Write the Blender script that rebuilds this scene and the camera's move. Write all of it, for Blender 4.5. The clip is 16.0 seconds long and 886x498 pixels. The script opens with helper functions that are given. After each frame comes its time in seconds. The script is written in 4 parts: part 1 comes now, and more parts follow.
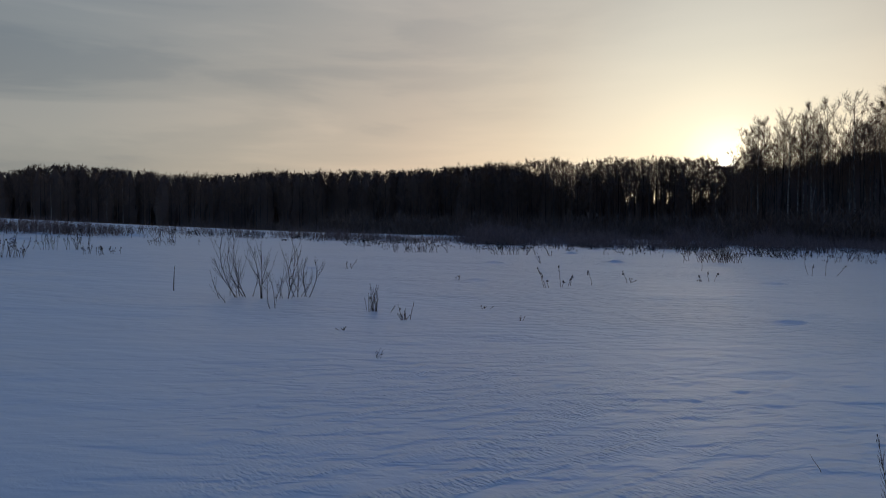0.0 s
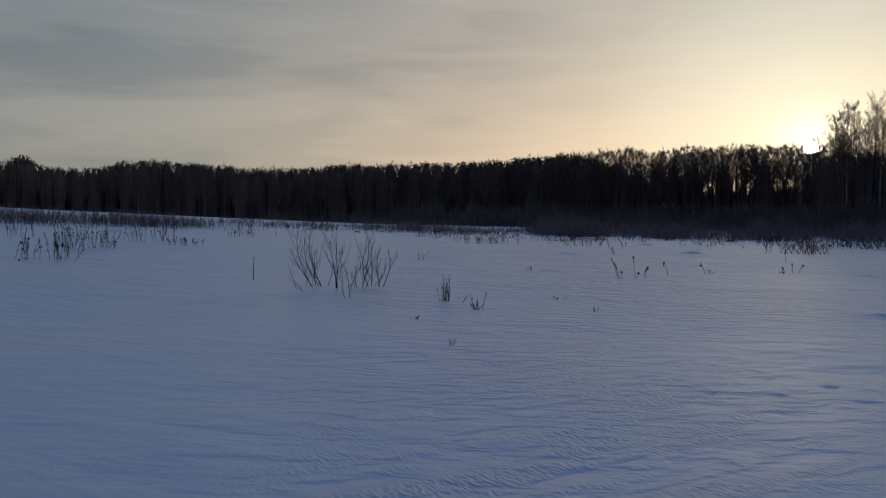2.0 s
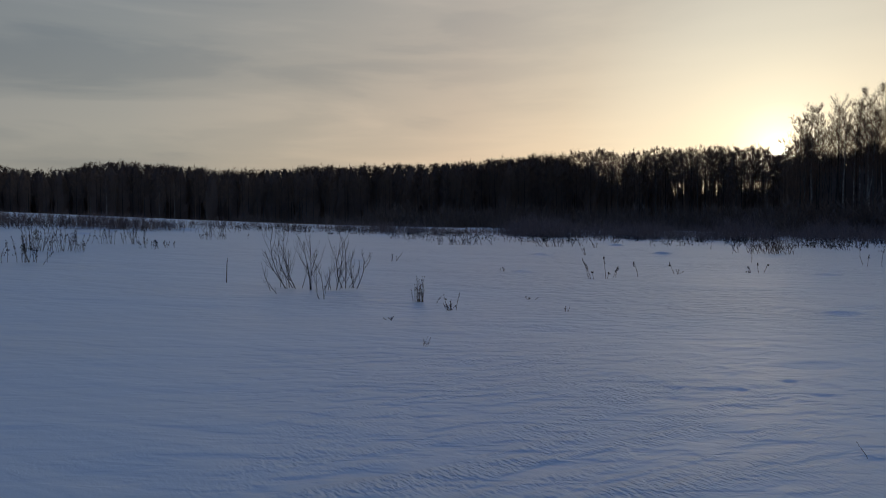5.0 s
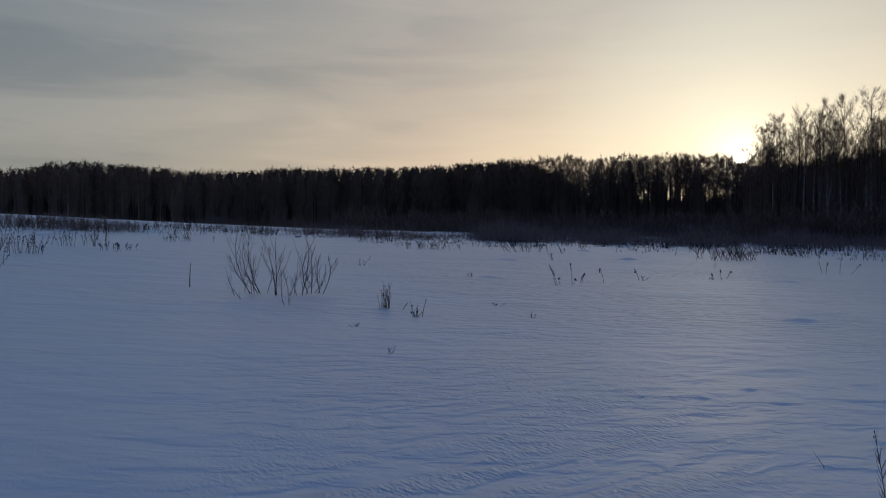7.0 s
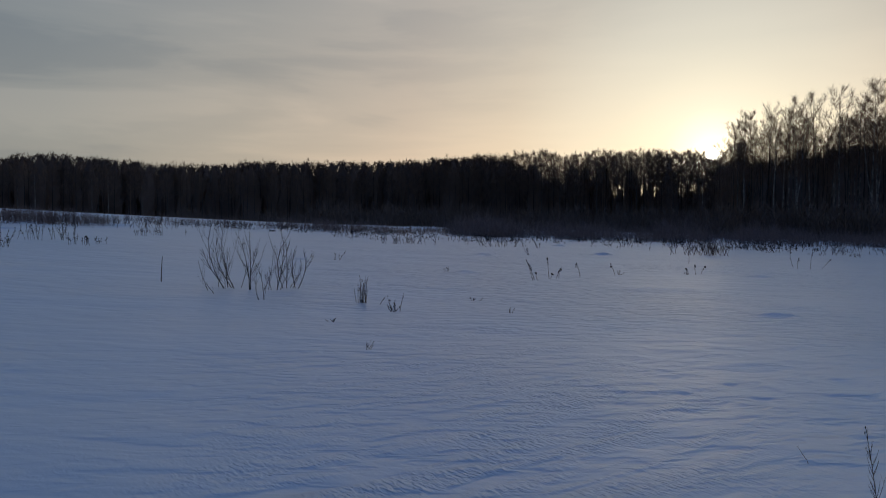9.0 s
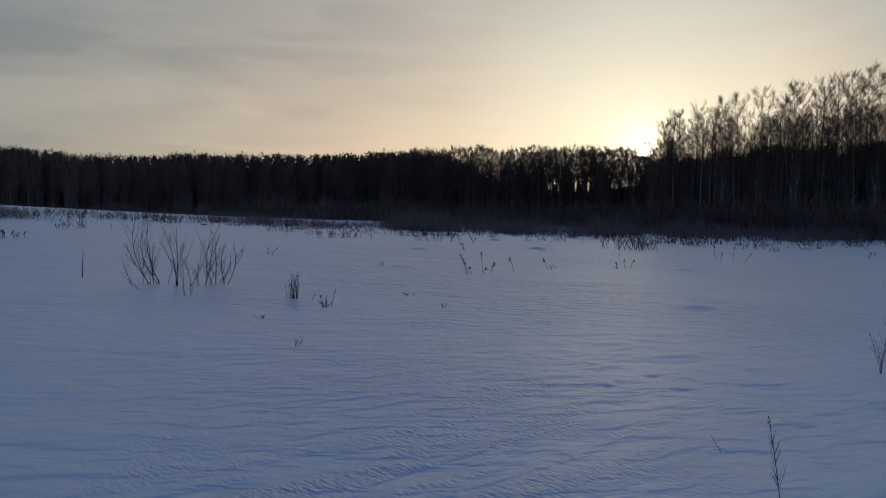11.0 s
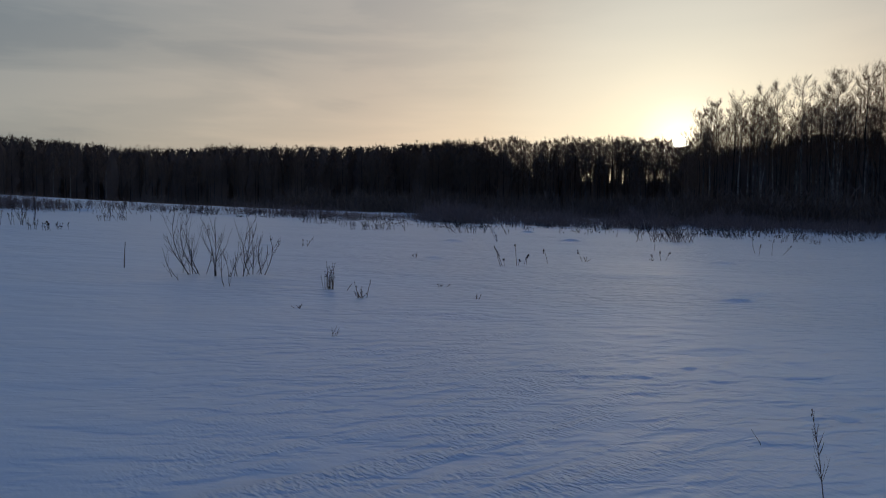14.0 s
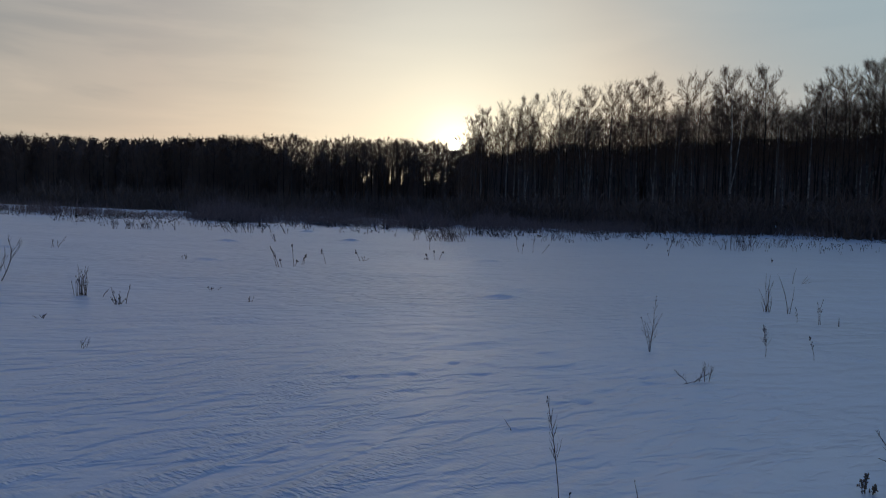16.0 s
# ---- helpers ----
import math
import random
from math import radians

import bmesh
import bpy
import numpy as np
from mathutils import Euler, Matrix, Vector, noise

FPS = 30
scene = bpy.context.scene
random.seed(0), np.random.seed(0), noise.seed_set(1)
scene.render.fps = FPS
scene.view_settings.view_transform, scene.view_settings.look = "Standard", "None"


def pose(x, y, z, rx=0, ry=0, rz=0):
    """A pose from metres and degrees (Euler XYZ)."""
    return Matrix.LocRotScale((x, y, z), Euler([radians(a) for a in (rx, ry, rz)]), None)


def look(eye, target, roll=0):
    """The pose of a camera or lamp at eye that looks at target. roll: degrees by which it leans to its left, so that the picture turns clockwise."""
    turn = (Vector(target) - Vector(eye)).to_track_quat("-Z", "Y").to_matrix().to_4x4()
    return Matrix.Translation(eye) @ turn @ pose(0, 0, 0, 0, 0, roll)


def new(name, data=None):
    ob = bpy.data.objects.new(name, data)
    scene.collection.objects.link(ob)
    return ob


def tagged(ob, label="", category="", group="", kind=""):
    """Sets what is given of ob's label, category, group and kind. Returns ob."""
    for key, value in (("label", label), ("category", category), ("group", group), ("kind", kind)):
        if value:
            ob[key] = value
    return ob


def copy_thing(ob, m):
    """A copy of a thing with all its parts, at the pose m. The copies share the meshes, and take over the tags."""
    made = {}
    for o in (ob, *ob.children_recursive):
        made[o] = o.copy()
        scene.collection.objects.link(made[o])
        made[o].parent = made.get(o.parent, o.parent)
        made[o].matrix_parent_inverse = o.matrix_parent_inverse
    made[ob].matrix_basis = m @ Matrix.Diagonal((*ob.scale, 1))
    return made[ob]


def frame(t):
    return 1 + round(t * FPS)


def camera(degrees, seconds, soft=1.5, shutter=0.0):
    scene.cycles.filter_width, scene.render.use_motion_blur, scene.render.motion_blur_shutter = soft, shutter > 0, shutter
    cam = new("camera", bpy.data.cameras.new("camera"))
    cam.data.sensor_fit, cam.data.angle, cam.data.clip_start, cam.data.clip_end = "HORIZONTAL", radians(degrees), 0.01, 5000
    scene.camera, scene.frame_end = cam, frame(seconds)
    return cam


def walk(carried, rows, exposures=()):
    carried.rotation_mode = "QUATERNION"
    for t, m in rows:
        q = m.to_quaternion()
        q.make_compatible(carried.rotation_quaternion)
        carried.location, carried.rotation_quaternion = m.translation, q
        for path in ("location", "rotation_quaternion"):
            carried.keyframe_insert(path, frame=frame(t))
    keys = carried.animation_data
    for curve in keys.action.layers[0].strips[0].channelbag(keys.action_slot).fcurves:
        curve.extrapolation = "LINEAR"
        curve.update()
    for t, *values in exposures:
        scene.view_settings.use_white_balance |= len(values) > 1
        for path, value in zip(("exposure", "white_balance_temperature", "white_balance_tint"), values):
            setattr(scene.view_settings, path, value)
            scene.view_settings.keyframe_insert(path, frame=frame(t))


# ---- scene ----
cam = camera(63.5, 16.0, soft=1.15)
PATH = [
    (0, (0.054, -0.046, 1.55), (0.045, 1.953, 1.5), -0.1),
    (0.5, (0.065, -0.045, 1.544), (0.051, 1.954, 1.495), -0.2),
    (1, (0.063, -0.082, 1.536), (0.038, 1.917, 1.485), -0.2),
    (1.5, (0.047, -0.144, 1.553), (-0.091, 1.85, 1.495), -0.1),
    (2, (0.029, -0.07, 1.522), (-0.177, 1.918, 1.45), -0.3),
    (2.5, (0.04, -0.131, 1.53), (-0.155, 1.858, 1.448), -0.3),
    (3, (0.049, -0.065, 1.532), (-0.099, 1.927, 1.442), 0.0),
    (3.5, (0.063, -0.025, 1.52), (-0.029, 1.971, 1.434), -0.0),
    (4, (0.091, -0.108, 1.538), (0.083, 1.89, 1.448), 0.2),
    (4.5, (0.057, -0.123, 1.527), (0.028, 1.875, 1.444), -0.1),
    (4.7, (0.038, -0.186, 1.526), (-0.094, 1.809, 1.451), -0.5),
    (6.8, (0.077, -0.268, 1.584), (-0.017, 1.729, 1.525), 0.0),
    (7, (0.071, -0.171, 1.571), (0.026, 1.828, 1.512), 0.0),
    (7.5, (0.05, -0.09, 1.575), (0.102, 1.908, 1.515), 0.2),
    (8, (0.036, -0.083, 1.568), (0.093, 1.916, 1.504), 0.1),
    (8.2, (0.017, -0.055, 1.555), (0.049, 1.944, 1.49), 0.0),
    (10.5, (0.055, -0.048, 1.567), (0.079, 1.949, 1.477), 0.3),
    (11, (0.104, -0.046, 1.572), (0.303, 1.942, 1.483), 0.4),
    (11.5, (0.126, -0.044, 1.566), (0.536, 1.911, 1.47), 0.5),
    (12, (0.08, -0.067, 1.565), (0.482, 1.89, 1.47), 0.4),
    (12.5, (0.034, -0.082, 1.558), (0.142, 1.914, 1.472), 0.3),
    (13, (0.027, -0.017, 1.544), (-0.038, 1.98, 1.451), 0.1),
    (13.5, (0.06, -0.059, 1.548), (0.041, 1.938, 1.441), 0.3),
    (14, (0.067, -0.069, 1.563), (0.176, 1.925, 1.451), 0.4),
    (14.5, (0.134, -0.012, 1.566), (0.452, 1.959, 1.452), 0.5),
    (15, (0.154, -0.023, 1.577), (0.675, 1.905, 1.462), 0.9),
    (15.5, (0.148, -0.073, 1.589), (0.758, 1.829, 1.479), 1.1),
    (16, (0.181, -0.106, 1.59), (0.879, 1.766, 1.483), 1.0),
]
# time, exposure, white balance temperature and tint
BALANCE = [(0, 0.0, 6500, 10), (1.5, 0.0, 6520, 10), (2, 0.0, 6720, 10), (2.5, 0.0, 6930, 10), (4.5, 0.0, 6820, 10), (6.8, 0.0, 6560, 10), (8, 0.0, 6470, 10), (10.5, 0.0, 6620, 10), (11.5, 0.0, 6500, 10), (12.5, 0.0, 6400, 10), (14.5, 0.0, 6500, 10), (16, 0.0, 6360, 10)]
walk(cam, [(t, look(eye, target, roll)) for t, eye, target, roll in PATH], BALANCE)

# ---- world, sun, exposure ----
SUN_AZ, SUN_EL = 21.3, 5.05          # degrees right of north (+y), degrees up
sun_dir = Vector((math.sin(radians(SUN_AZ)) * math.cos(radians(SUN_EL)), math.cos(radians(SUN_AZ)) * math.cos(radians(SUN_EL)), math.sin(radians(SUN_EL))))
scene.view_settings.exposure = 0.0

world = bpy.data.worlds.new("winter_evening_sky")
scene.world = world
world.use_nodes = True
wt = world.node_tree
for n in list(wt.nodes):
    wt.nodes.remove(n)


def wnode(kind, **values):
    n = wt.nodes.new(kind)
    for key, value in values.items():
        n.inputs[key].default_value = value
    return n


def wmath(op, a, b=None, c=None):
    n = wt.nodes.new("ShaderNodeMath")
    n.operation = op
    for i, v in enumerate((a, b, c)):
        if v is None:
            continue
        if isinstance(v, (int, float)):
            n.inputs[i].default_value = v
        else:
            wt.links.new(v, n.inputs[i])
    return n.outputs[0]


def wramp(fac, stops, ease="LINEAR"):
    n = wt.nodes.new("ShaderNodeValToRGB")
    n.color_ramp.interpolation = ease
    els = n.color_ramp.elements
    while len(els) < len(stops):
        els.new(0.5)
    for e, (p, c) in zip(els, stops):
        e.position, e.color = p, (*c, 1)
    wt.links.new(fac, n.inputs[0])
    return n.outputs[0]


def wmix(kind, fac, a, b):
    n = wt.nodes.new("ShaderNodeMixRGB")
    n.blend_type = kind
    for i, v in enumerate((fac, a, b)):
        if isinstance(v, (int, float)):
            n.inputs[i].default_value = v
        elif isinstance(v, tuple):
            n.inputs[i].default_value = (*v, 1)
        else:
            wt.links.new(v, n.inputs[i])
    return n.outputs[0]


coord = wnode("ShaderNodeTexCoord").outputs["Generated"]
dot = wt.nodes.new("ShaderNodeVectorMath")
dot.operation = "DOT_PRODUCT"
wt.links.new(coord, dot.inputs[0])
dot.inputs[1].default_value = sun_dir
split = wnode("ShaderNodeSeparateXYZ")
wt.links.new(coord, split.inputs[0])
angle = wmath("DIVIDE", wmath("ARCCOSINE", wmath("MINIMUM", dot.outputs["Value"], 0.999999)), math.pi)   # 0 at the sun, 1 opposite
height_up = wmath("DIVIDE", wmath("ARCSINE", split.outputs[2]), math.pi / 2)                             # 0 horizon, 1 zenith
# thin cloud veil: pale and warm towards the sun, grey away from it
veil = wramp(angle, [(0.0, (1.0, 0.95, 0.77)), (0.03, (0.96, 0.86, 0.65)), (0.056, (0.88, 0.765, 0.58)), (0.085, (0.77, 0.635, 0.475)), (0.13, (0.635, 0.515, 0.40)), (0.2, (0.46, 0.405, 0.336)), (0.27, (0.332, 0.325, 0.298)), (0.36, (0.247, 0.259, 0.26)), (0.6, (0.086, 0.118, 0.17)), (1.0, (0.05, 0.07, 0.11))])
# warm low band along the horizon
low = wramp(height_up, [(0.0, (1.07, 1.0, 0.91)), (0.07, (1.0, 1.0, 1.0)), (0.15, (0.785, 0.86, 0.965)), (0.23, (0.66, 0.78, 0.955))])
veil = wmix("MULTIPLY", 1.0, veil, low)
# streaky stratus
stretch = wnode("ShaderNodeMapping")
stretch.inputs["Scale"].default_value = (1.0, 1.0, 6.5)
stretch.inputs["Rotation"].default_value = (radians(2), radians(-3), 0)
wt.links.new(coord, stretch.inputs[0])
cloud = wnode("ShaderNodeTexNoise", Scale=2.6, Detail=5.0, Roughness=0.52, Distortion=0.35)
wt.links.new(stretch.outputs[0], cloud.inputs["Vector"])
streak = wramp(cloud.outputs[0], [(0.32, (0.76, 0.80, 0.85)), (0.46, (0.94, 0.95, 0.96)), (0.62, (1.1, 1.08, 1.06))], "EASE")
away = wramp(angle, [(0.03, (0.0, 0.0, 0.0)), (0.16, (0.75, 0.75, 0.75)), (0.3, (1.0, 1.0, 1.0))])
veil = wmix("MIX", away, veil, wmix("MULTIPLY", 1.0, veil, streak))
# clear dusk blue overhead
upper = wramp(height_up, [(0.21, (0.0, 0.0, 0.0)), (0.6, (1.0, 1.0, 1.0))], "EASE")
veil = wmix("MIX", upper, veil, (0.021, 0.073, 0.222))
# a thinner, bluer part of the cloud to the north-east
gap = wt.nodes.new("ShaderNodeVectorMath")
gap.operation = "DOT_PRODUCT"
wt.links.new(coord, gap.inputs[0])
gap.inputs[1].default_value = (0.78, 0.44, 0.44)
clearing = wramp(gap.outputs["Value"], [(0.85, (0.0, 0.0, 0.0)), (0.98, (0.9, 0.9, 0.9))], "EASE")
veil = wmix("MIX", clearing, veil, (0.345, 0.43, 0.46))
# halo and the low sun itself behind the tree tops
halo = wramp(angle, [(0.0, (1.0, 0.95, 0.8)), (0.004, (0.08, 0.066, 0.042)), (0.012, (0.03, 0.025, 0.017)), (0.02, (0.007, 0.0055, 0.003)), (0.04, (0.0, 0.0, 0.0))])
sky = wnode("ShaderNodeTexSky")
sky.sky_type, sky.sun_disc = "NISHITA", False
sky.sun_elevation, sky.sun_rotation = radians(SUN_EL), radians(SUN_AZ)
glow = wnode("ShaderNodeBackground", Strength=8.0)
wt.links.new(halo, glow.inputs[0])
clear = wnode("ShaderNodeBackground", Strength=0.05)
wt.links.new(sky.outputs[0], clear.inputs[0])
cover = wnode("ShaderNodeBackground", Strength=1.08)
wt.links.new(veil, cover.inputs[0])
add1, add2 = wnode("ShaderNodeMixShader"), wnode("ShaderNodeAddShader")
add1.inputs[0].default_value = 0.9
wt.links.new(clear.outputs[0], add1.inputs[1])
wt.links.new(cover.outputs[0], add1.inputs[2])
wt.links.new(add1.outputs[0], add2.inputs[0])
wt.links.new(glow.outputs[0], add2.inputs[1])
wt.links.new(add2.outputs[0], wnode("ShaderNodeOutputWorld").inputs[0])

sun = new("sun", bpy.data.lights.new("sun", "SUN"))
sun.data.energy, sun.data.angle, sun.data.color = 0.012, radians(14), (1.0, 0.66, 0.48)
sun.matrix_world = look(sun_dir * 400, (0, 0, 0))


# ---- materials ----
def material(name, rough=0.8, spec=0.3):
    m = bpy.data.materials.new(name)
    m.use_nodes = True
    b = m.node_tree.nodes["Principled BSDF"]
    b.inputs["Roughness"].default_value = rough
    b.inputs["Specular IOR Level"].default_value = spec
    return m, m.node_tree, b


def add(nt, kind, links=(), **values):
    n = nt.nodes.new(kind)
    for key, value in values.items():
        n.inputs[key].default_value = value
    for socket, out in links:
        nt.links.new(out, n.inputs[socket])
    return n


def ramp(nt, fac, stops):
    n = nt.nodes.new("ShaderNodeValToRGB")
    els = n.color_ramp.elements
    while len(els) < len(stops):
        els.new(0.5)
    for e, (p, c) in zip(els, stops):
        e.position, e.color = p, (*c, 1)
    nt.links.new(fac, n.inputs[0])
    return n.outputs[0]


WIND = 35.0                          # degrees from east, the way the wind has combed the crust


def snow_material():
    m, nt, b = material("wind_packed_snow", 0.4, 1.0)
    pos = add(nt, "ShaderNodeTexCoord").outputs["Object"]

    def laid(along, across, turn):
        """Coordinates that stretch a pattern to that many metres along and across a direction."""
        n = add(nt, "ShaderNodeMapping", [(0, pos)], Rotation=(0, 0, radians(turn)), Scale=(along, across, 1.0))
        n.vector_type = "TEXTURE"
        return n.outputs[0]

    def noise(vector, detail, rough=0.5, distort=0.0):
        return add(nt, "ShaderNodeTexNoise", [("Vector", vector)], Scale=1.0, Detail=detail, Roughness=rough, Distortion=distort).outputs[0]

    def calc(op, a, c=None, e=None):
        n = nt.nodes.new("ShaderNodeMath")
        n.operation = op
        for i, v in enumerate((a, c, e)):
            if v is None:
                continue
            if isinstance(v, (int, float)):
                n.inputs[i].default_value = v
            else:
                nt.links.new(v, n.inputs[i])
        return n.outputs[0]

    def steps(fac, stops):
        return ramp(nt, fac, [(p, (v, v, v)) for p, v in stops])

    # random mottling; the sky's blue cast is partly put into the snow colour
    mottle = noise(laid(4.5, 1.8, 9), 4.0)
    nt.links.new(ramp(nt, mottle, [(0.3, (0.685, 0.78, 0.89)), (0.7, (0.755, 0.84, 0.93))]), b.inputs["Base Color"])
    nt.links.new(steps(mottle, [(0.35, 0.31), (0.7, 0.41)]), b.inputs["Roughness"])
    b.inputs["IOR"].default_value = 1.55
    # where the crust is combed: from smooth in the north-west to rough in the middle and calm again far to the east
    axes = add(nt, "ShaderNodeSeparateXYZ", [(0, pos)])
    rank = calc("MULTIPLY_ADD", calc("MULTIPLY_ADD", axes.outputs[1], 0.15, axes.outputs[0]), 0.1, 0.5)
    combed = steps(calc("MULTIPLY_ADD", calc("MULTIPLY_ADD", axes.outputs[1], -0.06, axes.outputs[0]), 0.1, 0.53), [(0.33, 0.06), (0.46, 0.85), (0.63, 1.0), (0.79, 0.12)])
    # fine ripples across the wind, gathered in streaks along it
    streak = noise(laid(1.9, 0.3, WIND), 2.5, 0.55, 0.3)
    amount = calc("MULTIPLY", steps(streak, [(0.40, 0.06), (0.62, 1.0)]), combed)
    ripple = noise(laid(0.033, 0.08, WIND + 6), 1.0, 0.45, 0.4)
    fine = calc("MULTIPLY", ripple, amount)
    # low ridges along the wind that carry the ripples
    ridge = calc("MULTIPLY", streak, combed)
    # wind-cut wavelets a forearm wide, steeper on the lee side
    wave = noise(laid(0.46, 0.17, 8), 2.6, 0.52, 0.25)
    calm = steps(noise(laid(5.5, 4.5, 20), 2.0), [(0.36, 0.35), (0.58, 1.0)])
    sheltered = calc("MULTIPLY_ADD", calc("MULTIPLY_ADD", axes.outputs[1], -0.75, axes.outputs[0]), 0.05, 0.61)
    lee = calc("MULTIPLY", calc("MULTIPLY", calm, steps(rank, [(0.3, 0.25), (0.55, 1.0)])), steps(sheltered, [(0.62, 1.0), (0.76, 0.4)]))
    swell = calc("MULTIPLY", steps(wave, [(0.3, 0.0), (0.44, 0.3), (0.52, 0.8), (0.66, 1.0)]), lee)
    # long low drifts
    drift = noise(laid(1.5, 0.5, -5), 3.0, 0.5, 0.4)
    plain = noise(laid(4.2, 1.5, -4), 3.0, 0.55, 0.3)
    grain = add(nt, "ShaderNodeTexNoise", [("Vector", pos)], Scale=60.0, Detail=2.0).outputs[0]
    # the crust is scoured smoother out on the open field
    reach = add(nt, "ShaderNodeVectorMath", [(0, pos)])
    reach.operation = "LENGTH"

    def fading(r0, r1, v0, v1):
        n = add(nt, "ShaderNodeMapRange", [(0, reach.outputs["Value"])])
        for i, v in enumerate((r0, r1, v0, v1)):
            n.inputs[i + 1].default_value = v
        return n.outputs[0]

    normal = None
    for level, reach_of, strength in ((plain, 0.2, fading(9.0, 24.0, 0.1, 1.0)), (drift, 0.105, fading(5.0, 22.0, 0.3, 1.0)), (swell, 0.056, calc("MULTIPLY", fading(3.0, 15.0, 0.28, 1.0), fading(13.0, 40.0, 1.0, 0.75))), (ridge, 0.024, fading(5.0, 14.0, 1.0, 0.2)), (fine, 0.036, fading(5.0, 13.0, 1.0, 0.1)), (grain, 0.004, 0.3)):
        n = add(nt, "ShaderNodeBump", [("Height", level)] + ([("Normal", normal)] if normal else []), Distance=reach_of)
        if isinstance(strength, float):
            n.inputs["Strength"].default_value = strength
        else:
            nt.links.new(strength, n.inputs["Strength"])
        normal = n.outputs[0]
    nt.links.new(normal, b.inputs["Normal"])
    return m


def bark_material(name, dark, light, scale, marks=None):
    m, nt, b = material(name, 0.85, 0.2)
    pos = add(nt, "ShaderNodeTexCoord").outputs["Object"]
    info = add(nt, "ShaderNodeObjectInfo")
    flow = add(nt, "ShaderNodeMapping", [(0, pos)], Scale=scale)
    n = add(nt, "ShaderNodeTexNoise", [("Vector", flow.outputs[0])], Scale=1.0, Detail=4.0, Roughness=0.65)
    tone = ramp(nt, n.outputs[0], [(0.35, dark), (0.62, light)])
    if marks:
        band = add(nt, "ShaderNodeMapping", [(0, pos)], Scale=(3.0, 3.0, 9.0))
        scars = add(nt, "ShaderNodeTexNoise", [("Vector", band.outputs[0])], Scale=1.0, Detail=2.0)
        mask = ramp(nt, scars.outputs[0], [(0.56, (0, 0, 0)), (0.63, (1, 1, 1))])
        mx = add(nt, "ShaderNodeMixRGB", [(0, mask), (1, tone)])
        mx.inputs[2].default_value = (*marks, 1)
        tone = mx.outputs[0]
    few = add(nt, "ShaderNodeMath", [(0, info.outputs["Random"])])
    few.operation, few.inputs[1].default_value = "POWER", 2.2
    vary = add(nt, "ShaderNodeMapRange", [(0, few.outputs[0])])
    vary.inputs[3].default_value, vary.inputs[4].default_value = 0.2, 1.6
    hsv = add(nt, "ShaderNodeHueSaturation", [("Color", tone), ("Value", vary.outputs[0])])
    nt.links.new(hsv.outputs[0], b.inputs["Base Color"])
    bump = add(nt, "ShaderNodeBump", [("Height", n.outputs[0])], Strength=0.5, Distance=0.02)
    nt.links.new(bump.outputs[0], b.inputs["Normal"])
    return m


def twig_material(name, a, c):
    m, nt, b = material(name, 0.75, 0.25)
    geo = add(nt, "ShaderNodeNewGeometry")
    pos = add(nt, "ShaderNodeTexCoord").outputs["Object"]
    n = add(nt, "ShaderNodeTexNoise", [("Vector", pos)], Scale=7.0, Detail=2.0)
    s = add(nt, "ShaderNodeMath", [(0, geo.outputs["Random Per Island"]), (1, n.outputs[0])])
    half = add(nt, "ShaderNodeMath", [(0, s.outputs[0])])
    half.operation = "MULTIPLY"
    half.inputs[1].default_value = 0.5
    nt.links.new(ramp(nt, half.outputs[0], [(0.2, a), (0.8, c)]), b.inputs["Base Color"])
    return m


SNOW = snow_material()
TANSY = twig_material("tansy_heads", (0.08, 0.055, 0.04), (0.3, 0.22, 0.15))
BIRCH = bark_material("birch_bark", (0.09, 0.068, 0.052), (0.44, 0.35, 0.27), (2.0, 2.0, 1.2), (0.1, 0.084, 0.068))
BARK = bark_material("dark_bark", (0.04, 0.032, 0.026), (0.13, 0.105, 0.085), (9.0, 9.0, 1.5))
TWIG = twig_material("birch_twigs", (0.1, 0.052, 0.03), (0.26, 0.14, 0.076))
TWIG_DARK = twig_material("forest_twigs", (0.135, 0.08, 0.052), (0.31, 0.185, 0.118))
NEEDLE = twig_material("forest_mass", (0.12, 0.075, 0.055), (0.26, 0.16, 0.11))
SCRUB = twig_material("scrub_twigs", (0.11, 0.072, 0.054), (0.25, 0.165, 0.12))
BRUSH = twig_material("brush_twigs", (0.16, 0.108, 0.096), (0.34, 0.235, 0.205))
WILLOW = twig_material("willow_bark", (0.018, 0.013, 0.01), (0.05, 0.037, 0.028))
BUSH = twig_material("bush_bark", (0.035, 0.024, 0.02), (0.09, 0.06, 0.048))
STRAW = twig_material("dry_stalk", (0.055, 0.042, 0.034), (0.17, 0.125, 0.092))
HEAD = twig_material("seed_head", (0.018, 0.013, 0.011), (0.055, 0.04, 0.03))


# ---- ground ----
def lattice(ix, iy, seed):
    h = (ix.astype(np.int64) * 374761393 + iy.astype(np.int64) * 668265263 + seed * 974634777) & 0x7FFFFFFF
    h = ((h ^ (h >> 13)) * 1274126177) & 0x7FFFFFFF
    return ((h ^ (h >> 16)) & 0xFFFF) / 32767.5 - 1.0


def vnoise(x, y, seed):
    """Smooth noise from -1 to 1."""
    fx, fy = np.floor(x), np.floor(y)
    u, v = x - fx, y - fy
    u, v = u * u * (3 - 2 * u), v * v * (3 - 2 * v)
    a, b = lattice(fx, fy, seed), lattice(fx + 1, fy, seed)
    c, d = lattice(fx, fy + 1, seed), lattice(fx + 1, fy + 1, seed)
    return (a * (1 - u) + b * u) * (1 - v) + (c * (1 - u) + d * u) * v


